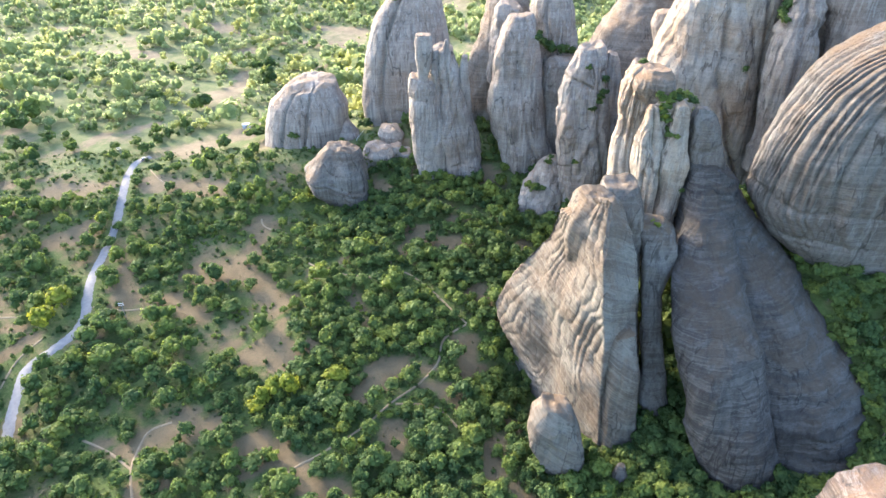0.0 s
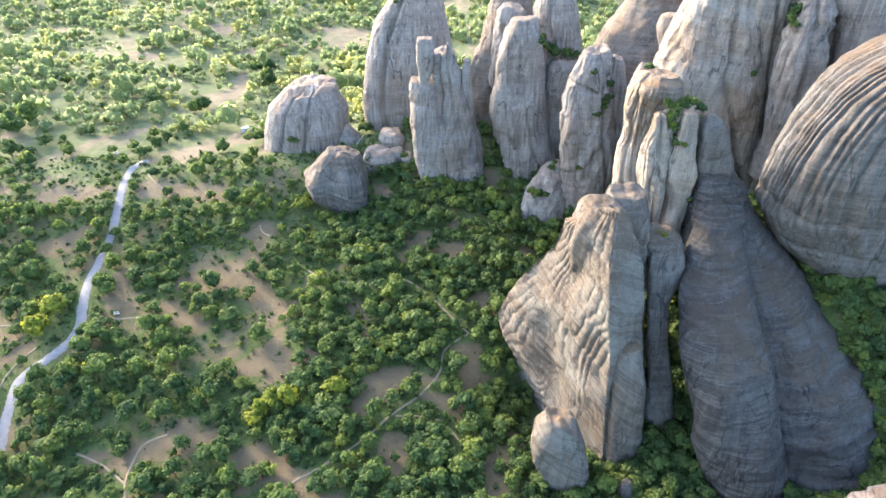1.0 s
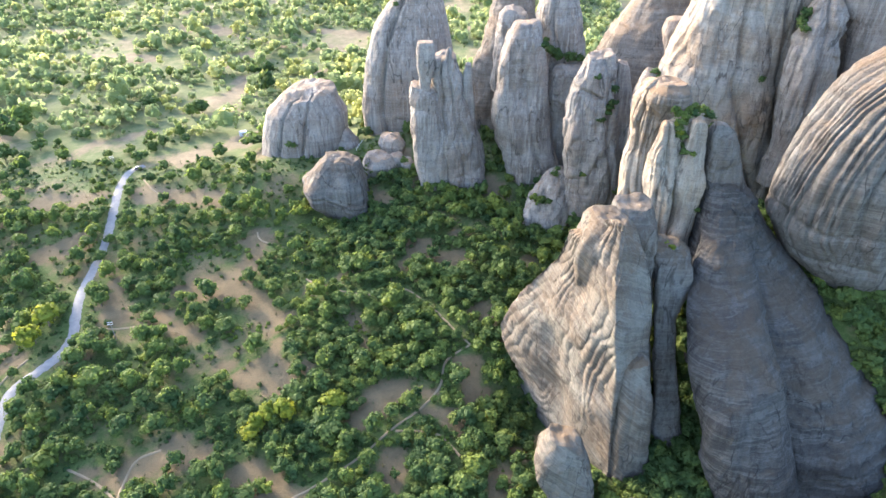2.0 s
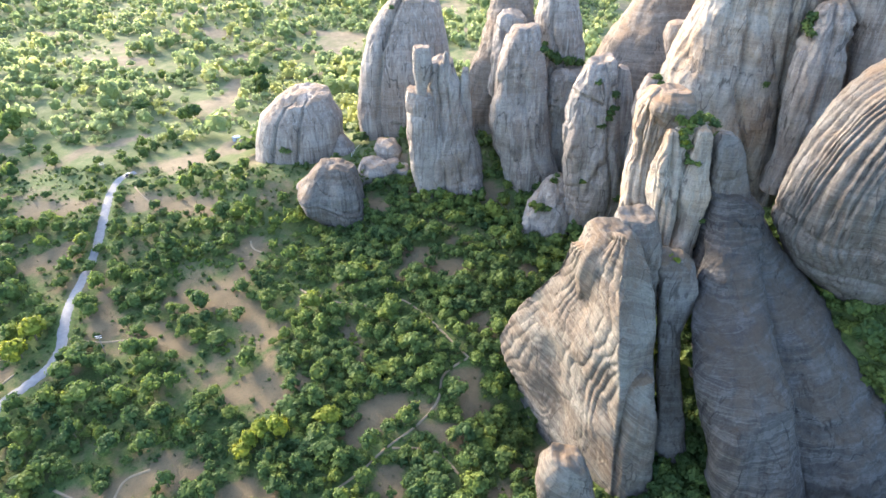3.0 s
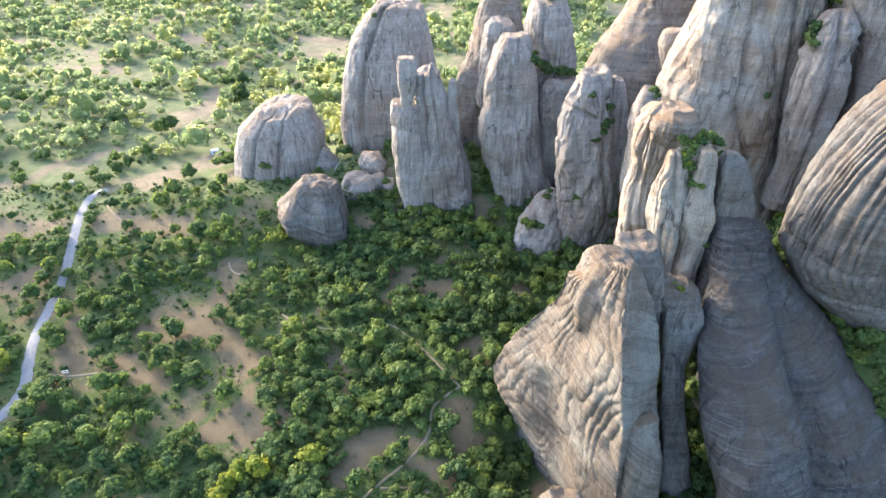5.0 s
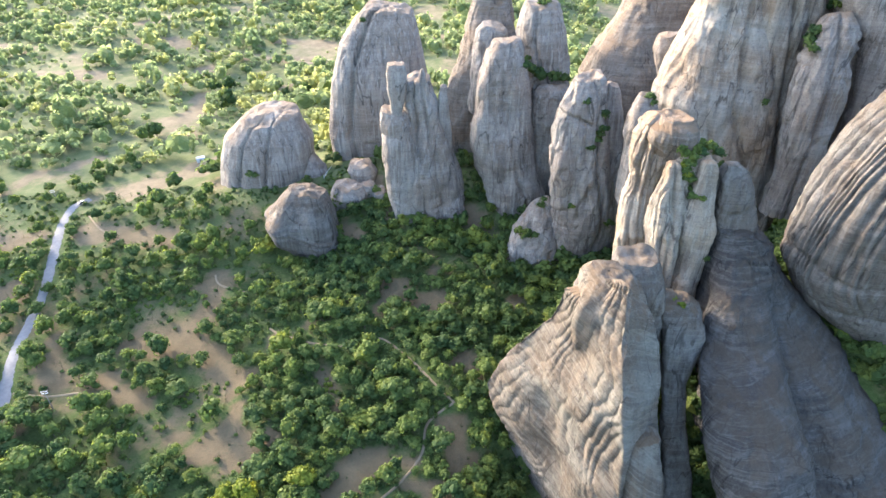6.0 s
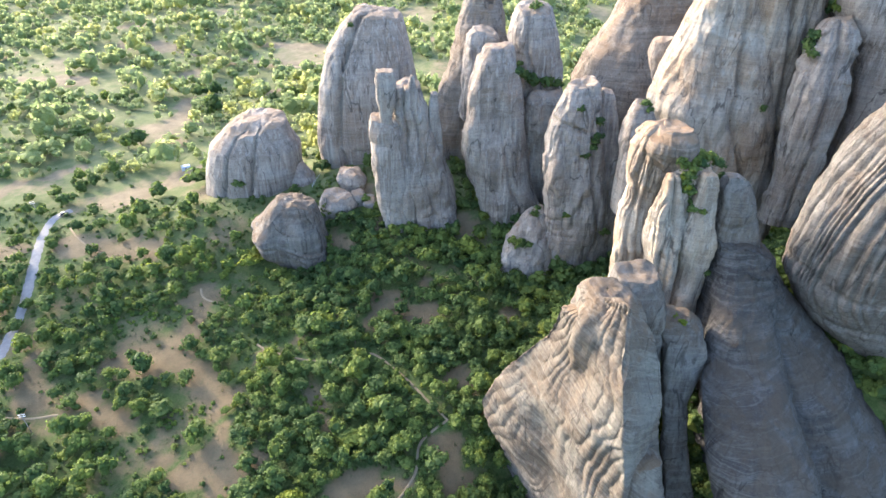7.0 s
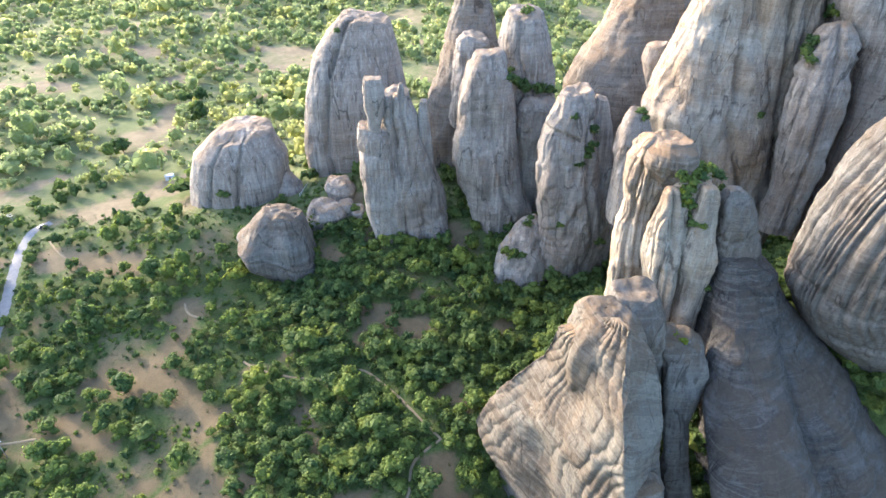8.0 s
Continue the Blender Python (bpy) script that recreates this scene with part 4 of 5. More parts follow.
def crown_arrays(rng, leaves, leaf, lobes, flat=0.75, core=True):
    """A crown of radius about 1 standing on z = 0: lobes, each with an inner mass and a shell of leaf sprays. Triangles."""
    points, faces, count = [], [], 0
    spots = []
    for k in range(lobes):
        a, u = k * 2.4 + rng.uniform(-0.5, 0.5), (k + 0.5) / lobes
        reach = 0.62 * math.sqrt(u) * rng.uniform(0.6, 1.25)
        spots.append((Vector((reach * math.cos(a), reach * math.sin(a), flat * (0.95 - 0.5 * u + 0.22 * rng.uniform(-1, 1)))), rng.uniform(0.24, 0.46)))
    spots.append((Vector((0, 0, flat * 0.55)), 0.66))
    if core:
        for c, r in spots:
            jig = np.array([1 + 0.25 * rng.uniform(-1, 1) for _ in ICO_POINTS])[:, None]
            points.append(ICO_POINTS * jig * (r * 0.86, r * 0.86, r * 0.75) + np.array(c))
            faces.append(ICO_FACES + count)
            count += len(ICO_POINTS)
    weights = [r * r for _, r in spots]
    for _ in range(leaves):
        c, r = rng.choices(spots, weights)[0]
        out = Vector((rng.gauss(0, 1), rng.gauss(0, 1), rng.gauss(0.35, 0.9))).normalized()
        q = c + Vector((out.x, out.y, out.z * 0.85)) * r * rng.uniform(0.82, 1.2)
        face = (out + Vector((rng.gauss(0, 0.45), rng.gauss(0, 0.45), rng.gauss(0.2, 0.45)))).normalized()
        side = face.orthogonal().normalized()
        side.rotate(Matrix.Rotation(rng.uniform(0, 6.3), 3, face))
        other = face.cross(side)
        size = leaf * rng.uniform(0.6, 1.3)
        quad = [q + side * size, q + other * size * 0.75, q - side * size, q - other * size * 0.75 + face * size * 0.3]
        points.append(np.array([tuple(v) for v in quad]))
        faces.append(np.array([[0, 1, 2], [0, 2, 3]]) + count)
        count += 4
    return np.vstack(points), np.vstack(faces)


def trunk_arrays(rng, height, radius):
    """A tapered, bent trunk with a few limbs. Triangles; z = 0 at the foot."""
    points, faces, count = [], [], 0

    def tube(a, b, ra, rb, bend):
        nonlocal count
        rings, sides = 4, 6
        way = (b - a).normalized()
        s = way.orthogonal().normalized()
        o = way.cross(s)
        ring = []
        for i in range(rings):
            u = i / (rings - 1)
            c = a.lerp(b, u) + bend * math.sin(u * math.pi)
            r = ra + (rb - ra) * u
            ring += [tuple(c + (s * math.cos(2 * math.pi * k / sides) + o * math.sin(2 * math.pi * k / sides)) * r) for k in range(sides)]
        quads = grid_faces(rings, sides, True)
        points.append(np.array(ring))
        faces.append(np.vstack([quads[:, :3], quads[:, [0, 2, 3]]]) + count)
        count += rings * sides

    tip = Vector((rng.uniform(-0.1, 0.1) * height, rng.uniform(-0.1, 0.1) * height, height))
    tube(Vector((0, 0, -0.6)), tip, radius, radius * 0.55, Vector((rng.uniform(-0.2, 0.2), rng.uniform(-0.2, 0.2), 0)))
    for k in range(4):
        a = k * 1.6 + rng.uniform(-0.4, 0.4)
        start = tip * rng.uniform(0.55, 0.95)
        tube(start, start + Vector((math.cos(a) * height * 0.6, math.sin(a) * height * 0.6, height * 0.5)), radius * 0.45, radius * 0.15, Vector((0, 0, -0.15)))
    return np.vstack(points), np.vstack(faces)


rng = random.Random(7)
NEAR_CROWNS = [crown_arrays(rng, 180, 0.135, rng.randint(4, 11), rng.uniform(0.75, 1.15)) for _ in range(12)]
MID_CROWNS = [crown_arrays(rng, 66, 0.21, 5, rng.uniform(0.75, 1.05)) for _ in range(8)]
FAR_CROWNS = [crown_arrays(rng, 30, 0.23, 1, rng.uniform(0.7, 1.0)) for _ in range(6)]
SHRUBS = [crown_arrays(rng, 14, 0.34, 1, 0.55) for _ in range(6)]
crown_meshes = [mesh_of("crown", p, f, LEAVES) for p, f in NEAR_CROWNS]
light_meshes = [mesh_of("crown", p, f, LIGHT_LEAVES) for p, f in NEAR_CROWNS]
yellow_meshes = [mesh_of("crown", p, f, YELLOW_LEAVES) for p, f in NEAR_CROWNS]
trunk_meshes = [mesh_of("trunk", *trunk_arrays(rng, 1.0, 0.1), BARK, True) for _ in range(4)]


def pale_spot(x, y, r):
    """Where the lighter green kind of tree grows: in loose drifts."""
    return float(ripple(x + 5, y - 8, 17)) + r.gauss(0, 0.45) > 0.45


def tree(x, y, radius, lift, seed, yellow=False):
    """A broad-leaved tree: trunk and crown."""
    r = random.Random(seed)
    base = new("tree")
    base.location = (x, y, float(ground_height(x, y)))
    base.rotation_euler.z = r.uniform(0, 6.28)
    trunk = new("trunk", r.choice(trunk_meshes))
    trunk.parent, trunk.scale = base, (lift * 1.6, lift * 1.6, lift * 1.5)
    crown = new("crown", r.choice(yellow_meshes if yellow else light_meshes if pale_spot(x, y, r) else crown_meshes))
    crown.parent, crown.location = base, (0, 0, lift * 0.7)
    crown.scale = (radius * r.uniform(0.85, 1.1), radius * r.uniform(0.8, 1.15), radius * r.uniform(0.75, 1.4))
    return tagged(base, "yellow-green broad-leaved tree on the slope" if yellow else "dark green broad-leaved tree on the slope", "tree", "trees of the valley")


class Scatter:
    """Keeps planted spots apart."""

    def __init__(self):
        self.spots = {}

    def free(self, x, y, r, gap=0.6):
        i, j = int(x // 8), int(y // 8)
        for a in (i - 1, i, i + 1):
            for b in (j - 1, j, j + 1):
                for px, py, pr in self.spots.get((a, b), ()):
                    if (px - x) ** 2 + (py - y) ** 2 < (gap * (pr + r)) ** 2:
                        return False
        return True

    def take(self, x, y, r):
        self.spots.setdefault((int(x // 8), int(y // 8)), []).append((x, y, r))


planted = Scatter()


def in_view(x, y):
    return abs(x + 0.02 * y) < 0.82 * y + 55 and y > 70


def clear(x, y, r):
    return line_distance(x, y, ROAD) > 2.4 + 0.5 * r and not in_rock(x, y, 0.35 * r)


TREES_YELLOW = [
    (-69.1, 153.0, 3.2), (-67.3, 157.2, 3.4), (-63.5, 161.5, 3.7), (-57.4, 161.3, 4.1), (-40.1, 165.3, 4.5),
    (-165.9, 193.8, 5.1), (-165.4, 205.1, 5.5), (-184.7, 226.3, 5.0), (-87.1, 231.2, 3.6), (-90.8, 142.4, 3.0),
    (-91.0, 133.3, 2.9), (-118.0, 174.1, 3.8), (-109.5, 173.8, 3.5), (-27.8, 138.7, 2.1), (-15.6, 235.6, 3.2),
    (-25.4, 203.1, 3.2), (20.1, 124.0, 2.2), (-1.7, 130.3, 3.5), (15.2, 147.2, 2.6), (-140.2, 267.5, 3.5),
]

TREES_ROADSIDE = [
    (-208.4, 272.6, 5.2), (-201.3, 270.0, 4.5), (-194.3, 272.5, 3.8), (-187.8, 272.3, 3.7), (-180.3, 272.0, 3.7),
    (-173.0, 270.9, 4.3), (-181.3, 296.2, 3.2), (-176.2, 284.1, 3.7), (-170.0, 260.8, 4.9), (-171.2, 255.1, 4.2),
    (-170.8, 245.5, 4.7), (-169.1, 235.3, 4.6), (-202.5, 256.2, 4.4), (-193.7, 240.3, 4.2), (-173.5, 223.2, 5.2),
    (-166.8, 216.3, 4.7), (-184.1, 207.5, 5.4), (-173.6, 214.2, 3.6), (-164.3, 292.3, 3.1), (-157.1, 273.3, 4.6),
    (-160.8, 257.0, 3.5), (-151.7, 255.3, 5.3), (-160.4, 245.7, 4.0), (-155.1, 225.0, 3.5), (-147.8, 216.3, 4.0),
    (-147.2, 202.1, 3.6), (-135.8, 167.4, 5.1), (-154.4, 170.1, 4.3), (-154.7, 161.1, 4.7), (-146.9, 158.2, 4.6),
    (-143.3, 172.3, 5.2), (-129.6, 160.2, 4.0),
]

TREES_HILLSIDE = [
    (-145.1, 243.0, 3.9), (-147.1, 265.1, 3.8), (-131.4, 269.7, 4.1), (-119.2, 268.1, 4.6), (-101.2, 260.0, 4.5),
    (-108.9, 254.3, 4.4), (-103.7, 252.6, 3.2), (-100.5, 276.5, 7.4), (-108.2, 277.8, 5.3), (-95.0, 281.3, 5.6),
    (-120.6, 282.4, 3.5), (-123.4, 226.1, 4.0), (-121.6, 217.1, 4.4), (-124.2, 206.8, 4.1), (-130.9, 211.3, 3.3),
    (-102.4, 221.4, 4.9), (-98.5, 213.9, 3.7), (-105.2, 205.5, 3.7), (-85.4, 216.7, 4.0), (-90.6, 243.9, 2.0),
    (-143.9, 197.1, 4.7), (-115.8, 196.7, 3.7), (-105.3, 193.4, 3.1), (-158.3, 305.6, 3.8), (-147.6, 307.0, 4.1),
    (-90.4, 169.5, 3.8), (-101.4, 180.4, 4.0), (-109.8, 185.2, 3.1), (-77.0, 168.6, 3.5), (-112.3, 141.1, 3.1),
    (-119.4, 147.6, 2.6),
]

TREES_WOOD = [
    (-65.8, 241.7, 4.7), (-67.9, 229.7, 4.3), (-70.5, 215.1, 3.1), (-75.8, 191.0, 4.7), (-75.3, 220.4, 2.4),
    (-57.2, 247.9, 6.1), (-54.9, 263.4, 4.3), (-43.9, 253.5, 3.9), (-39.0, 261.1, 4.5), (-31.5, 263.7, 4.5),
    (-17.6, 252.6, 4.1), (-38.6, 227.0, 4.4), (-24.5, 228.7, 4.4), (-25.3, 221.1, 2.1), (-0.5, 234.5, 3.4),
    (11.8, 224.2, 4.1), (20.1, 224.9, 3.4), (21.5, 214.6, 3.3), (8.9, 211.2, 3.2), (12.3, 200.1, 3.6),
    (-14.5, 205.8, 5.2), (-4.6, 204.9, 2.7), (-28.1, 191.1, 4.8), (-19.9, 180.9, 4.0), (-39.5, 198.3, 3.2),
    (-45.2, 187.7, 3.8), (-52.9, 192.6, 3.4), (-61.9, 196.3, 2.7), (-16.3, 192.1, 3.1), (20.2, 191.2, 3.8),
    (20.1, 180.5, 4.2), (27.0, 180.9, 3.7),
]

TREES_GLADE = [
    (-19.2, 162.6, 3.8), (-4.9, 174.0, 1.6), (-4.2, 168.3, 1.8), (3.4, 160.1, 3.1), (5.7, 166.7, 2.2),
    (-13.0, 153.0, 3.0), (-6.1, 154.8, 2.4), (0.2, 156.2, 1.7), (-51.1, 173.0, 3.2), (-32.1, 173.1, 3.0),
    (-30.4, 166.5, 2.3), (-45.3, 148.1, 3.5), (-54.2, 146.2, 3.1), (-50.8, 138.8, 3.4), (-36.0, 152.6, 3.5),
    (-41.2, 142.1, 3.0), (-26.2, 143.3, 3.8), (-40.7, 132.0, 2.9), (-32.4, 129.8, 3.7), (-12.3, 127.8, 4.3),
    (-8.8, 138.9, 4.4), (2.2, 139.1, 3.4), (-16.8, 138.7, 2.1), (-42.9, 127.4, 3.3), (24.4, 140.8, 3.4),
    (22.5, 129.8, 3.9), (28.4, 126.3, 3.7), (22.0, 174.9, 3.7), (26.7, 169.8, 3.2), (22.8, 156.3, 3.9),
    (12.1, 152.2, 3.5), (-19.4, 123.9, 3.7),
]

TREES_CORNER = [
    (-142.5, 134.0, 4.9), (-135.1, 132.4, 4.8), (-128.9, 130.4, 4.5), (-119.0, 121.2, 5.0), (-125.7, 119.6, 4.2),
    (-141.1, 123.8, 4.3), (-148.2, 145.5, 4.0), (-135.0, 147.9, 4.5), (-76.7, 138.3, 4.2), (-77.6, 130.6, 3.1),
    (-83.6, 124.5, 3.5), (-82.7, 153.8, 2.8), (-78.4, 122.7, 3.0), (-98.1, 120.5, 2.2), (-151.4, 136.3, 4.0),
    (-97.7, 132.8, 2.5), (-50.7, 127.5, 1.7), (-57.5, 127.8, 1.7), (-27.1, 121.7, 3.7), (12.5, 123.8, 3.3),
    (-58.7, 120.2, 2.3),
]

TREES_PLAIN = [
    (-263.7, 374.1, 8.4), (-228.9, 399.5, 4.0), (-218.3, 402.0, 4.4), (-208.9, 399.9, 3.9), (-198.0, 406.3, 8.3),
    (-216.4, 377.1, 5.1), (-165.1, 392.4, 5.0), (-160.6, 398.3, 7.1), (-197.3, 466.6, 4.4), (-188.2, 471.9, 3.9),
    (-207.2, 468.3, 4.4), (-127.5, 441.6, 7.6), (-145.7, 476.3, 5.8), (-135.6, 479.9, 5.8), (-228.3, 459.1, 4.4),
    (-258.3, 447.4, 4.5), (-274.3, 443.4, 4.5), (-93.7, 468.8, 4.6), (-81.6, 476.3, 4.7), (-61.2, 452.9, 4.0),
    (-162.1, 534.1, 4.3), (-238.6, 345.1, 5.8), (-250.9, 330.5, 6.5), (-218.5, 332.1, 5.5), (-168.0, 349.6, 4.6),
    (-161.4, 361.3, 3.9),
]

def path_distance(spots):
    x, y = np.array(spots).T
    return np.min([line_distance(x, y, line) for line in TRACKS], axis=0)


count = 0
for k, (x, y, r) in enumerate(TREES_YELLOW + TREES_ROADSIDE + TREES_HILLSIDE + TREES_WOOD + TREES_GLADE + TREES_CORNER + TREES_PLAIN):
    if not in_rock(x, y, 0.0):
        r = r * (1.3 if k < len(TREES_YELLOW) else 1.0)
        planted.take(x, y, r)
        tree(x, y, r, 0.4 * r, 500 + k, k < 7)
        count += 1

rng = random.Random(21)
stuff = {"near": [], "mid": [], "far": [], "shrub": []}
for sizes, low, high, far_tries in (((3.4, 4.2, 5.0), 12000, 9000, 12000), ((2.2, 2.9), 12000, 9000, 12000), ((1.3, 1.8), 7000, 5000, 6000)):
    tries = [(rng.uniform(-330, 190), rng.uniform(80, 300)) for _ in range(low)] + [(rng.uniform(-60, 190), rng.uniform(85, 300)) for _ in range(high)] + [(rng.uniform(95, 190), rng.uniform(90, 260)) for _ in range(4000)]
    tries += [(rng.uniform(-620, 480), rng.uniform(300, 860)) for _ in range(far_tries)]
    bare_at = bareness([p[0] for p in tries], [p[1] for p in tries])
    path_at = path_distance(tries)
    for (x, y), bare, path in zip(tries, bare_at, path_at):
        r = rng.choice(sizes) * rng.uniform(0.85, 1.15) * (1.0 if y < 330 else rng.choice((0.9, 1.2, 1.5, 2.0)))
        open_land = 172 + 8 * math.sin(x / 11) < y < 330 and x < -62 + 0.1 * (y - 200)
        if not in_view(x, y) or path < 0.9 + 0.5 * r or rng.random() < 0.985 * min(1.0, bare * (2.0 if r > 2 else 1.3)) or rng.random() < ((0.75 if r > 2 else 0.3) if open_land else 0.52 if y > 330 else 0.0 if x > 60 else 0.58 if r > 3 else 0.54 if r > 2 else 0.1):
            continue
        if not planted.free(x, y, r, 0.44 if x > 60 else 0.6 if open_land else 0.52) or not clear(x, y, r):
            continue
        planted.take(x, y, r)
        lift = rng.uniform(0.2, 0.6) * r
        if y < 215 and r > 2.6 and count < 300:
            tree(x, y, r, lift, 1000 + count)
            count += 1
        else:
            stuff["near" if y < 240 and r > 2.6 else "mid" if y < 360 and r > 1.9 else "shrub" if y < 360 else "far"].append((x, y, r, lift))

tries = [(rng.uniform(-330, 190), rng.uniform(80, 330)) for _ in range(11000)] + [(rng.uniform(-600, 450), rng.uniform(330, 800)) for _ in range(2000)]
bare_at = bareness([p[0] for p in tries], [p[1] for p in tries])
for (x, y), bare in zip(tries, bare_at):
    r = rng.uniform(0.5, 1.4)
    if in_view(x, y) and rng.random() > 0.93 * min(1.0, 1.3 * bare) and planted.free(x, y, r * 0.6, 0.5) and clear(x, y, r):
        planted.take(x, y, r * 0.6)
        stuff["shrub"].append((x, y, r, -0.1))


def thicket(name, crowns, spots, label, leaves=LEAVES):
    """Many far or small plants, joined into one sheet of growth."""
    points, faces, base = [], [], 0
    r = random.Random(name)
    for x, y, size, lift in spots:
        p, f = r.choice(crowns)
        a = r.uniform(0, 6.28)
        ca, sa, sx, sz = math.cos(a), math.sin(a), size * r.uniform(0.85, 1.15), size * r.uniform(0.7, 1.35)
        q = np.empty_like(p)
        q[:, 0] = x + sx * (ca * p[:, 0] - sa * p[:, 1])
        q[:, 1] = y + sx * (sa * p[:, 0] + ca * p[:, 1])
        q[:, 2] = float(ground_height(x, y)) + lift * 0.6 + sz * p[:, 2]
        points.append(q), faces.append(f + base)
        base += len(p)
    tagged(new(name, mesh_of(name, np.vstack(points), np.vstack(faces), leaves)), label, "vegetation", kind="stuff")


SCRUB_PATCHES = [
    (-9.0, 183.4, 2.6, 195.6, 3.0), (-134.5, 243.7, -102.4, 259.3, 9.6), (-207.1, 242.8, -189.4, 228.2, 7.9),
    (-92.7, 199.4, -74.6, 204.8, 3.6), (-105.5, 186.7, -121.2, 184.4, 4.1), (-126.2, 162.3, -97.3, 159.7, 5.0),
    (-42.0, 199.3, -20.9, 211.7, 4.4), (-13.5, 155.3, 1.3, 150.5, 3.1), (-39.5, 159.9, -47.4, 155.5, 2.2),
    (-169.9, 189.8, -178.4, 183.8, 2.3), (-45.4, 318.0, -37.8, 322.0, 2.6), (-54.7, 203.8, -40.9, 211.9, 3.5),
]

patch_spots = []
for x1, y1, x2, y2, r in SCRUB_PATCHES:
    for _ in range(int(0.16 * (math.hypot(x2 - x1, y2 - y1) + 2 * r) * 2 * r)):
        u, a, d = rng.random(), rng.uniform(0, 6.28), r * math.sqrt(rng.random())
        x, y, size = x1 + u * (x2 - x1) + d * math.cos(a), y1 + u * (y2 - y1) + d * math.sin(a), rng.uniform(0.7, 1.5)
        if planted.free(x, y, size * 0.4) and clear(x, y, size):
            planted.take(x, y, size * 0.5)
            patch_spots.append((x, y, size, -0.15))
drift = random.Random(33)
for crowns, key, name, label in ((NEAR_CROWNS, "near", "slope_woodland", "dense dark green oak woodland on the slope"), (MID_CROWNS, "mid", "middle_woodland", "dark green woodland around the foot of the rocks")):
    light = [spot for spot in stuff[key] if pale_spot(spot[0], spot[1], drift)]
    chosen = set(light)
    thicket(name, crowns, [spot for spot in stuff[key] if spot not in chosen], label)
    thicket(name + "_light", crowns, light, label.replace("dark", "light"), LIGHT_LEAVES)
thicket("far_woodland", FAR_CROWNS, stuff["far"], "scattered trees on the hazy plain", HAZE_PALED_LEAVES)
thicket("undergrowth", SHRUBS, patch_spots, "bright green low undergrowth in patches", BRIGHT_LEAVES)
TUFTS = [crown_arrays(rng, 5, 0.5, 1, 0.6, False) for _ in range(6)]
tuft_x, tuft_y = np.array([(rng.uniform(-250, 60), rng.uniform(95, 330)) for _ in range(13000)]).T
kept = (line_distance(tuft_x, tuft_y, ROAD) > 3.5) & (np.min([line_distance(tuft_x, tuft_y, line) for line in TRACKS], axis=0) > 1.2) & (np.abs(tuft_x) < 0.82 * tuft_y + 40) & (np.random.default_rng(5).random(13000) > 0.8 * bareness(tuft_x, tuft_y))
thicket("grass_tufts", TUFTS, [(x, y, rng.uniform(0.25, 0.75), -0.05) for x, y in zip(tuft_x[kept].tolist(), tuft_y[kept].tolist())], "dry grass tufts and low herbs on bare soil", TUFT_LEAVES)
light = [spot for spot in stuff["shrub"] if pale_spot(spot[0], spot[1], drift)]
chosen = set(light)
thicket("scrub", SHRUBS, [spot for spot in stuff["shrub"] if spot not in chosen], "low dark green scrub on dry ground")
thicket("scrub_light", SHRUBS, light, "low light green scrub on dry ground", LIGHT_LEAVES)


# ---- shrubs growing on the rocks ----
SHRUBS_FAR = [
    (44.2, 294.7, 104.1, 3.0), (49.9, 305.3, 97.8, 3.4), (54.0, 304.6, 95.0, 3.4), (58.8, 304.5, 95.0, 3.2), (63.2, 305.5, 94.0, 3.0),
    (47.9, 308.4, 102.1, 2.0), (71.1, 264.8, 94.2, 2.2), (70.9, 262.8, 89.0, 2.0), (68.5, 262.5, 85.3, 2.4), (67.1, 261.0, 82.2, 1.8),
    (63.3, 263.5, 99.5, 1.6), (69.7, 263.0, 87.1, 2.0), (61.5, 258.9, 57.0, 1.8), (50.6, 266.7, 53.2, 2.2), (44.6, 261.2, 42.1, 2.8),
    (41.5, 262.7, 42.6, 2.4), (48.0, 260.5, 42.4, 2.4), (52.0, 268.8, 54.6, 1.6), (78.0, 259.2, 47.7, 2.2), (53.5, 312.6, 123.8, 2.4),
]

SHRUBS_HIGH = [
    (-25.1, 341.1, 109.9, 2.0), (-83.2, 316.3, 44.2, 3.0), (133.8, 251.5, 125.5, 3.0), (134.4, 251.2, 128.7, 2.6), (133.3, 248.0, 124.3, 2.2),
    (142.9, 259.0, 136.2, 3.0), (144.5, 264.2, 133.3, 2.2), (126.4, 254.8, 102.3, 1.8), (82.6, 252.8, 106.2, 2.0), (84.1, 251.6, 104.4, 1.6),
]

SHRUBS_NEAR = [
    (69.6, 191.3, 115.7, 1.5), (71.3, 191.6, 114.1, 1.6), (71.9, 189.8, 112.6, 1.7), (71.6, 189.5, 110.5, 1.5), (72.8, 189.1, 107.7, 1.6),
    (73.6, 189.7, 104.7, 1.4), (74.1, 186.9, 103.7, 1.4), (75.8, 185.3, 103.9, 1.1), (74.7, 193.7, 114.4, 1.6), (76.5, 193.1, 113.5, 1.3),
    (73.2, 190.4, 113.9, 1.4), (81.1, 183.9, 84.6, 1.0), (79.0, 200.0, 112.0, 1.7), (82.3, 200.5, 111.5, 1.5), (84.3, 199.0, 110.5, 1.6),
    (85.0, 196.5, 108.0, 1.4),
]

SHRUBS_YELLOW = [
    (70.9, 189.8, 111.5, 1.1), (72.0, 189.1, 108.8, 1.2), (68.9, 172.2, 80.2, 1.0), (69.8, 169.0, 80.4, 0.8),
]

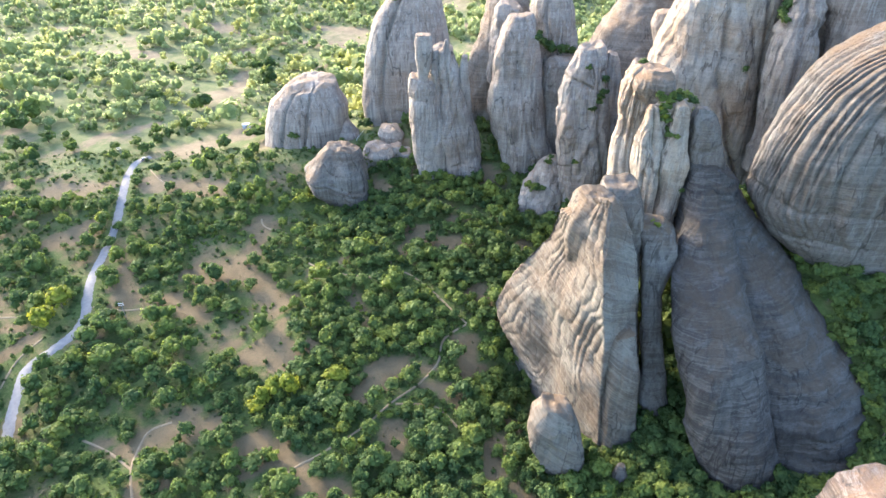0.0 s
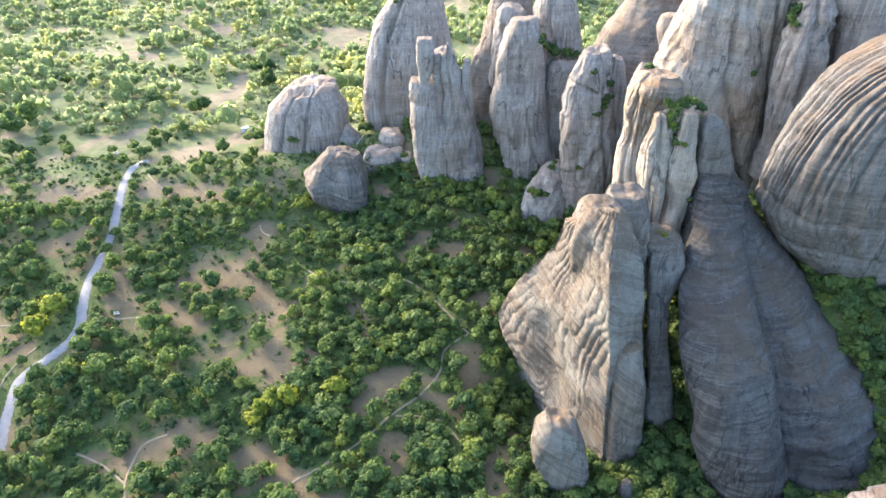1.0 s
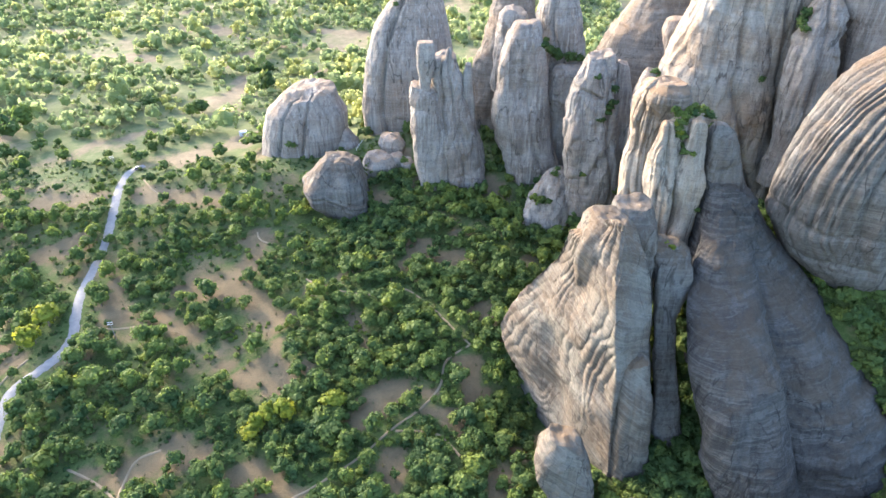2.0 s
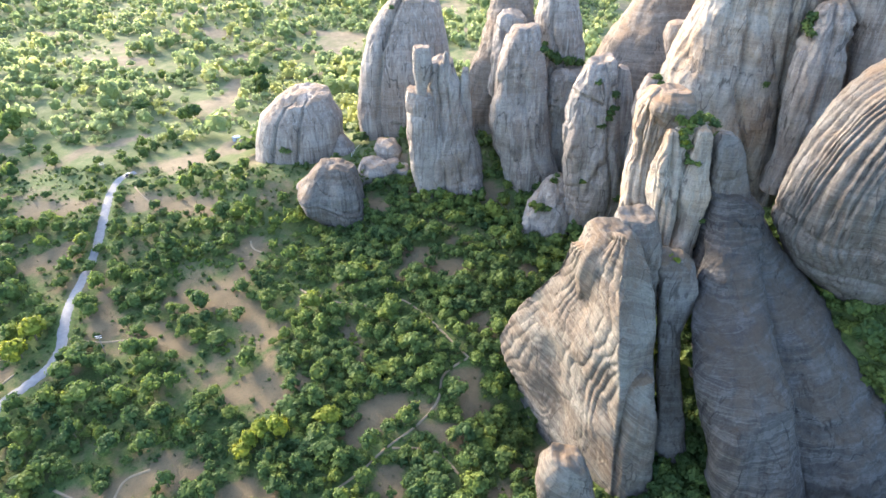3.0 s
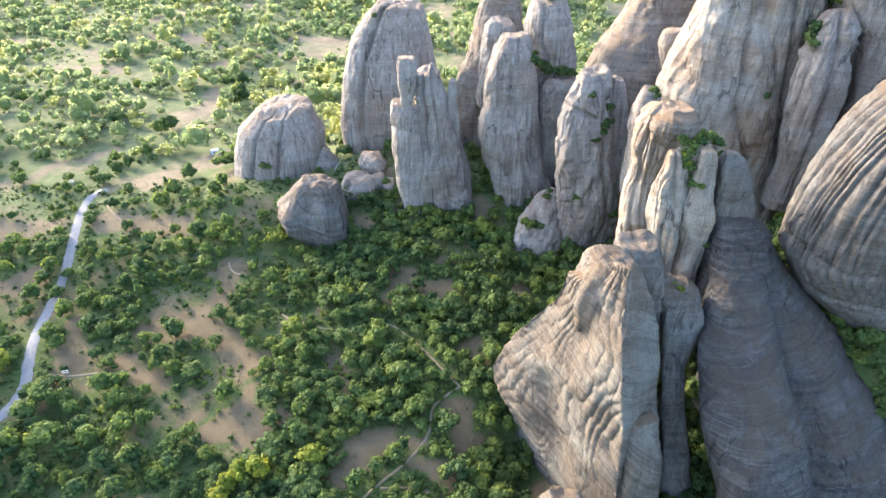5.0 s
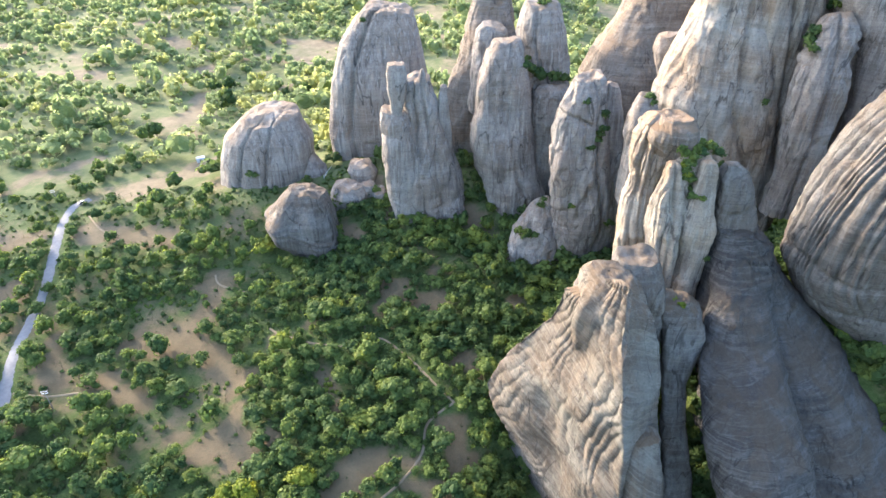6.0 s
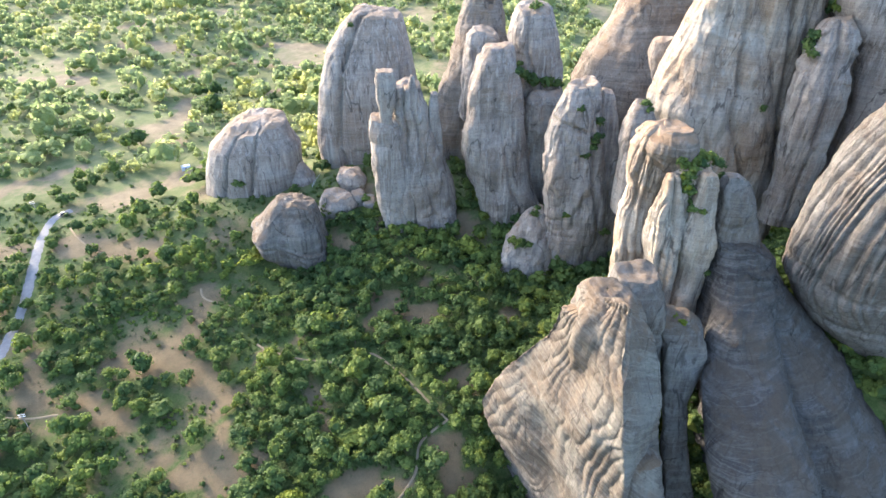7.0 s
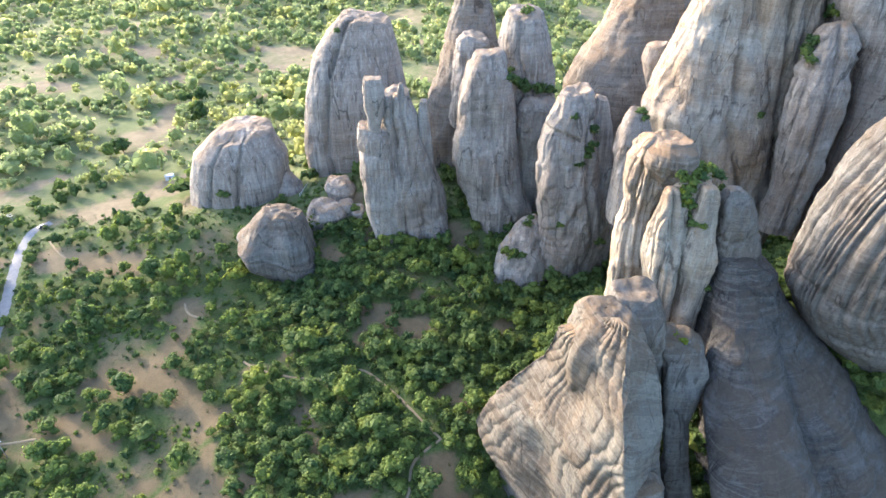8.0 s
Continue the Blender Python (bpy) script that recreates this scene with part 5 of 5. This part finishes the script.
shrub_meshes = [mesh_of("shrub", p, f, LEAVES) for p, f in MID_CROWNS]
yellow_shrub_meshes = [mesh_of("shrub", p, f, YELLOW_LEAVES) for p, f in MID_CROWNS]
for k, (x, y, z, r) in enumerate(SHRUBS_FAR + SHRUBS_HIGH + SHRUBS_NEAR + SHRUBS_YELLOW):
    yellow = k >= len(SHRUBS_FAR) + len(SHRUBS_HIGH) + len(SHRUBS_NEAR)
    shrub = new("shrub", (yellow_shrub_meshes if yellow else shrub_meshes)[k % 8])
    shrub.location, shrub.rotation_euler.z = (x, y, z - 0.45 * r), k * 1.3
    r = r * (1.3 if y > 230 else 1.6)
    shrub.scale = (r, r * (0.8 + 0.1 * (k % 5)), r * (0.7 + 0.1 * (k % 4)))
    tagged(shrub, "yellow-green shrub rooted in a rock ledge" if yellow else "dark green shrub rooted in a rock ledge", "shrub", "shrubs on the rocks")


# ---- boulders between the pillars ----
for k, ((x, y), r) in enumerate((((-29.8, 314.1), 6.5), ((-34.5, 302.0), 7.5), ((-40.0, 300.7), 4.5), ((-25.8, 304.7), 4.2), ((-20.0, 302.6), 3.0))):
    z = float(ground_height(x, y))
    rock("boulder", [(z - 2, x, y, r * 0.8, r * 0.75), (z + r * 0.5, x, y, r, r * 0.9), (z + r * 0.95, x, y + 0.5, r * 0.75, r * 0.7)], GREY_ROCK, 60 + k,
         "angular grey boulder in a heap between pillars", around=60, layers=40, square=2.8, lump=0.2, flute=0.2, blocks=0.5, joint=4.0)
rock("rock_outcrop", [(-17.6, 17.0, 232.0, 3.2, 2.6), (-7.0, 16.7, 232.0, 2.5, 2.0), (1.0, 16.9, 232.0, 3.1, 2.5), (3.7, 16.5, 232.0, 2.1, 1.6)], WARM_ROCK, 70, "small tan-topped rock outcrop in the wood", around=60, layers=50, flute=0.2)


# ---- road furniture and small things ----
DARK_PAINT = plain_material("dark_blue_car_paint", (0.02, 0.025, 0.05), (0.025, 0.03, 0.06), 4.0, 0.3, 0.0, 0.6)
GLASS = plain_material("dark_window_glass", (0.02, 0.022, 0.025), (0.03, 0.03, 0.035), 2.0, 0.08, 0.0, 0.7)
RUBBER = plain_material("tyre_rubber", (0.02, 0.02, 0.02), (0.03, 0.03, 0.03), 9.0, 0.9, 0.01)
METAL = plain_material("dull_steel", (0.4, 0.4, 0.4), (0.5, 0.5, 0.5), 6.0, 0.45, 0.0, 0.5, 1.0)
PALE_PAINT = plain_material("pale_painted_wood", (0.5, 0.5, 0.48), (0.62, 0.62, 0.6), 2.0, 0.7, 0.02)
OLD_WOOD = plain_material("weathered_wood", (0.16, 0.14, 0.115), (0.24, 0.21, 0.18), 5.0, 0.85, 0.03)


def box(bm, low, high, bevel=0.0, taper=1.0):
    """A block from corner to corner, its top drawn in by taper, its edges rounded."""
    made = bmesh.ops.create_cube(bm, size=1)["verts"]
    centre = [(a + b) / 2 for a, b in zip(low, high)]
    for v in made:
        k = taper if v.co.z > 0 else 1.0
        v.co = Vector((centre[0] + v.co.x * (high[0] - low[0]) * k, centre[1] + v.co.y * (high[1] - low[1]) * k, centre[2] + v.co.z * (high[2] - low[2])))
    if bevel:
        bmesh.ops.bevel(bm, geom=list({e for v in made for e in v.link_edges}), offset=bevel, segments=2, affect="EDGES")
    return bm


def rod(bm, a, b, r, r2=None, sides=10):
    a, b = Vector(a), Vector(b)
    m = Matrix.Translation((a + b) / 2) @ (b - a).to_track_quat("Z", "Y").to_matrix().to_4x4()
    bmesh.ops.create_cone(bm, cap_ends=True, segments=sides, radius1=r, radius2=r if r2 is None else r2, depth=(b - a).length, matrix=m)
    return bm


def car(x, y, heading):
    base = new("car")
    base.location, base.rotation_euler.z = (x, y, float(ground_height(x, y)) + 0.3), radians(heading)
    part("body", box(bmesh.new(), (-2.1, -0.88, 0.28), (2.1, 0.88, 0.85), 0.14), DARK_PAINT, base)
    part("cabin", box(bmesh.new(), (-1.35, -0.78, 0.84), (1.05, 0.78, 1.4), 0.1, 0.78), GLASS, base, "dark glazed cabin")
    part("roof_panel", box(bmesh.new(), (-1.0, -0.58, 1.38), (0.72, 0.58, 1.45), 0.03), PALE_PAINT, base, "pale roof")
    for px in (-1.3, 1.3):
        for py in (-0.82, 0.82):
            wheel = part("wheel", rod(bmesh.new(), (px, py - 0.11, 0.31), (px, py + 0.11, 0.31), 0.31, sides=18), RUBBER, base)
            part("rim", rod(bmesh.new(), (px, py - 0.125, 0.31), (px, py + 0.125, 0.31), 0.18, sides=12), METAL, wheel, "steel rim")
    for py in (-0.6, 0.6):
        part("headlight", box(bmesh.new(), (2.06, py - 0.18, 0.55), (2.13, py + 0.18, 0.7), 0.02), PALE_PAINT, base)
    return tagged(base, "small dark blue car parked on the road", "car")


def power_pole(x, y, height, lean, heading):
    base = new("power_pole")
    base.location, base.rotation_euler = (x, y, float(ground_height(x, y))), (0, radians(lean), radians(heading))
    part("pole", rod(bmesh.new(), (0, 0, -0.8), (0, 0, height), 0.17, 0.11, 12), OLD_WOOD, base)
    for z in (height - 0.4, height - 1.3):
        arm = part("crossarm", box(bmesh.new(), (-1.1, -0.08, z - 0.08), (1.1, 0.08, z + 0.08), 0.02), PALE_PAINT, base, "pale crossarm")
        for px in (-0.95, 0.0, 0.95):
            part("insulator", rod(bmesh.new(), (px, 0, z + 0.08), (px, 0, z + 0.36), 0.07, 0.05), PALE_PAINT, arm)
    return tagged(base, "wooden power pole with pale crossarms among scrub", "power pole", "power poles")


car(*(-171.9, 320.6), 40)
power_pole(*(-134.6, 198.0), 9.5, 0, 10)
power_pole(*(-183.5, 320.9), 8.5, -8, 15)


def garden_fence(x, y, heading, count=6, gap=2.2):
    base = new("fence")
    base.location, base.rotation_euler.z = (x, y, float(ground_height(x, y))), radians(heading)
    for k in range(count):
        part("post", box(bmesh.new(), (k * gap - 0.09, -0.09, -2.0), (k * gap + 0.09, 0.09, 1.9), 0.02, 0.9), PALE_PAINT, base)
    for z in (0.7, 1.5):
        part("rail", box(bmesh.new(), (-0.2, -0.05, z), ((count - 1) * gap + 0.2, 0.05, z + 0.12), 0.01), PALE_PAINT, base)
    return tagged(base, "pale wooden garden fence in green grass", "fence")


garden_fence(*(-48.5, 319.3), 75)


def shed(x, y, heading):
    base = new("shed")
    base.location, base.rotation_euler.z = (x, y, float(ground_height(x, y))), radians(heading)
    part("wall", box(bmesh.new(), (-2.2, -1.4, -0.5), (2.2, 1.4, 2.0)), PALE_PAINT, base)
    roof = bmesh.new()
    box(roof, (-2.5, -1.7, 2.0), (2.5, 1.7, 2.5), 0.03, 0.75)
    part("roof", roof, METAL, base, "dull metal roof")
    door = part("door", box(bmesh.new(), (-0.5, -1.46, -0.3), (0.5, -1.4, 1.7), 0.01), OLD_WOOD, base, "weathered plank door")
    part("handle", rod(bmesh.new(), (0.35, -1.52, 0.7), (0.35, -1.46, 0.7), 0.04), METAL, door)
    return tagged(base, "small pale shed at the edge of a dry field", "shed")


shed(*(-123.5, 361.7), 20)
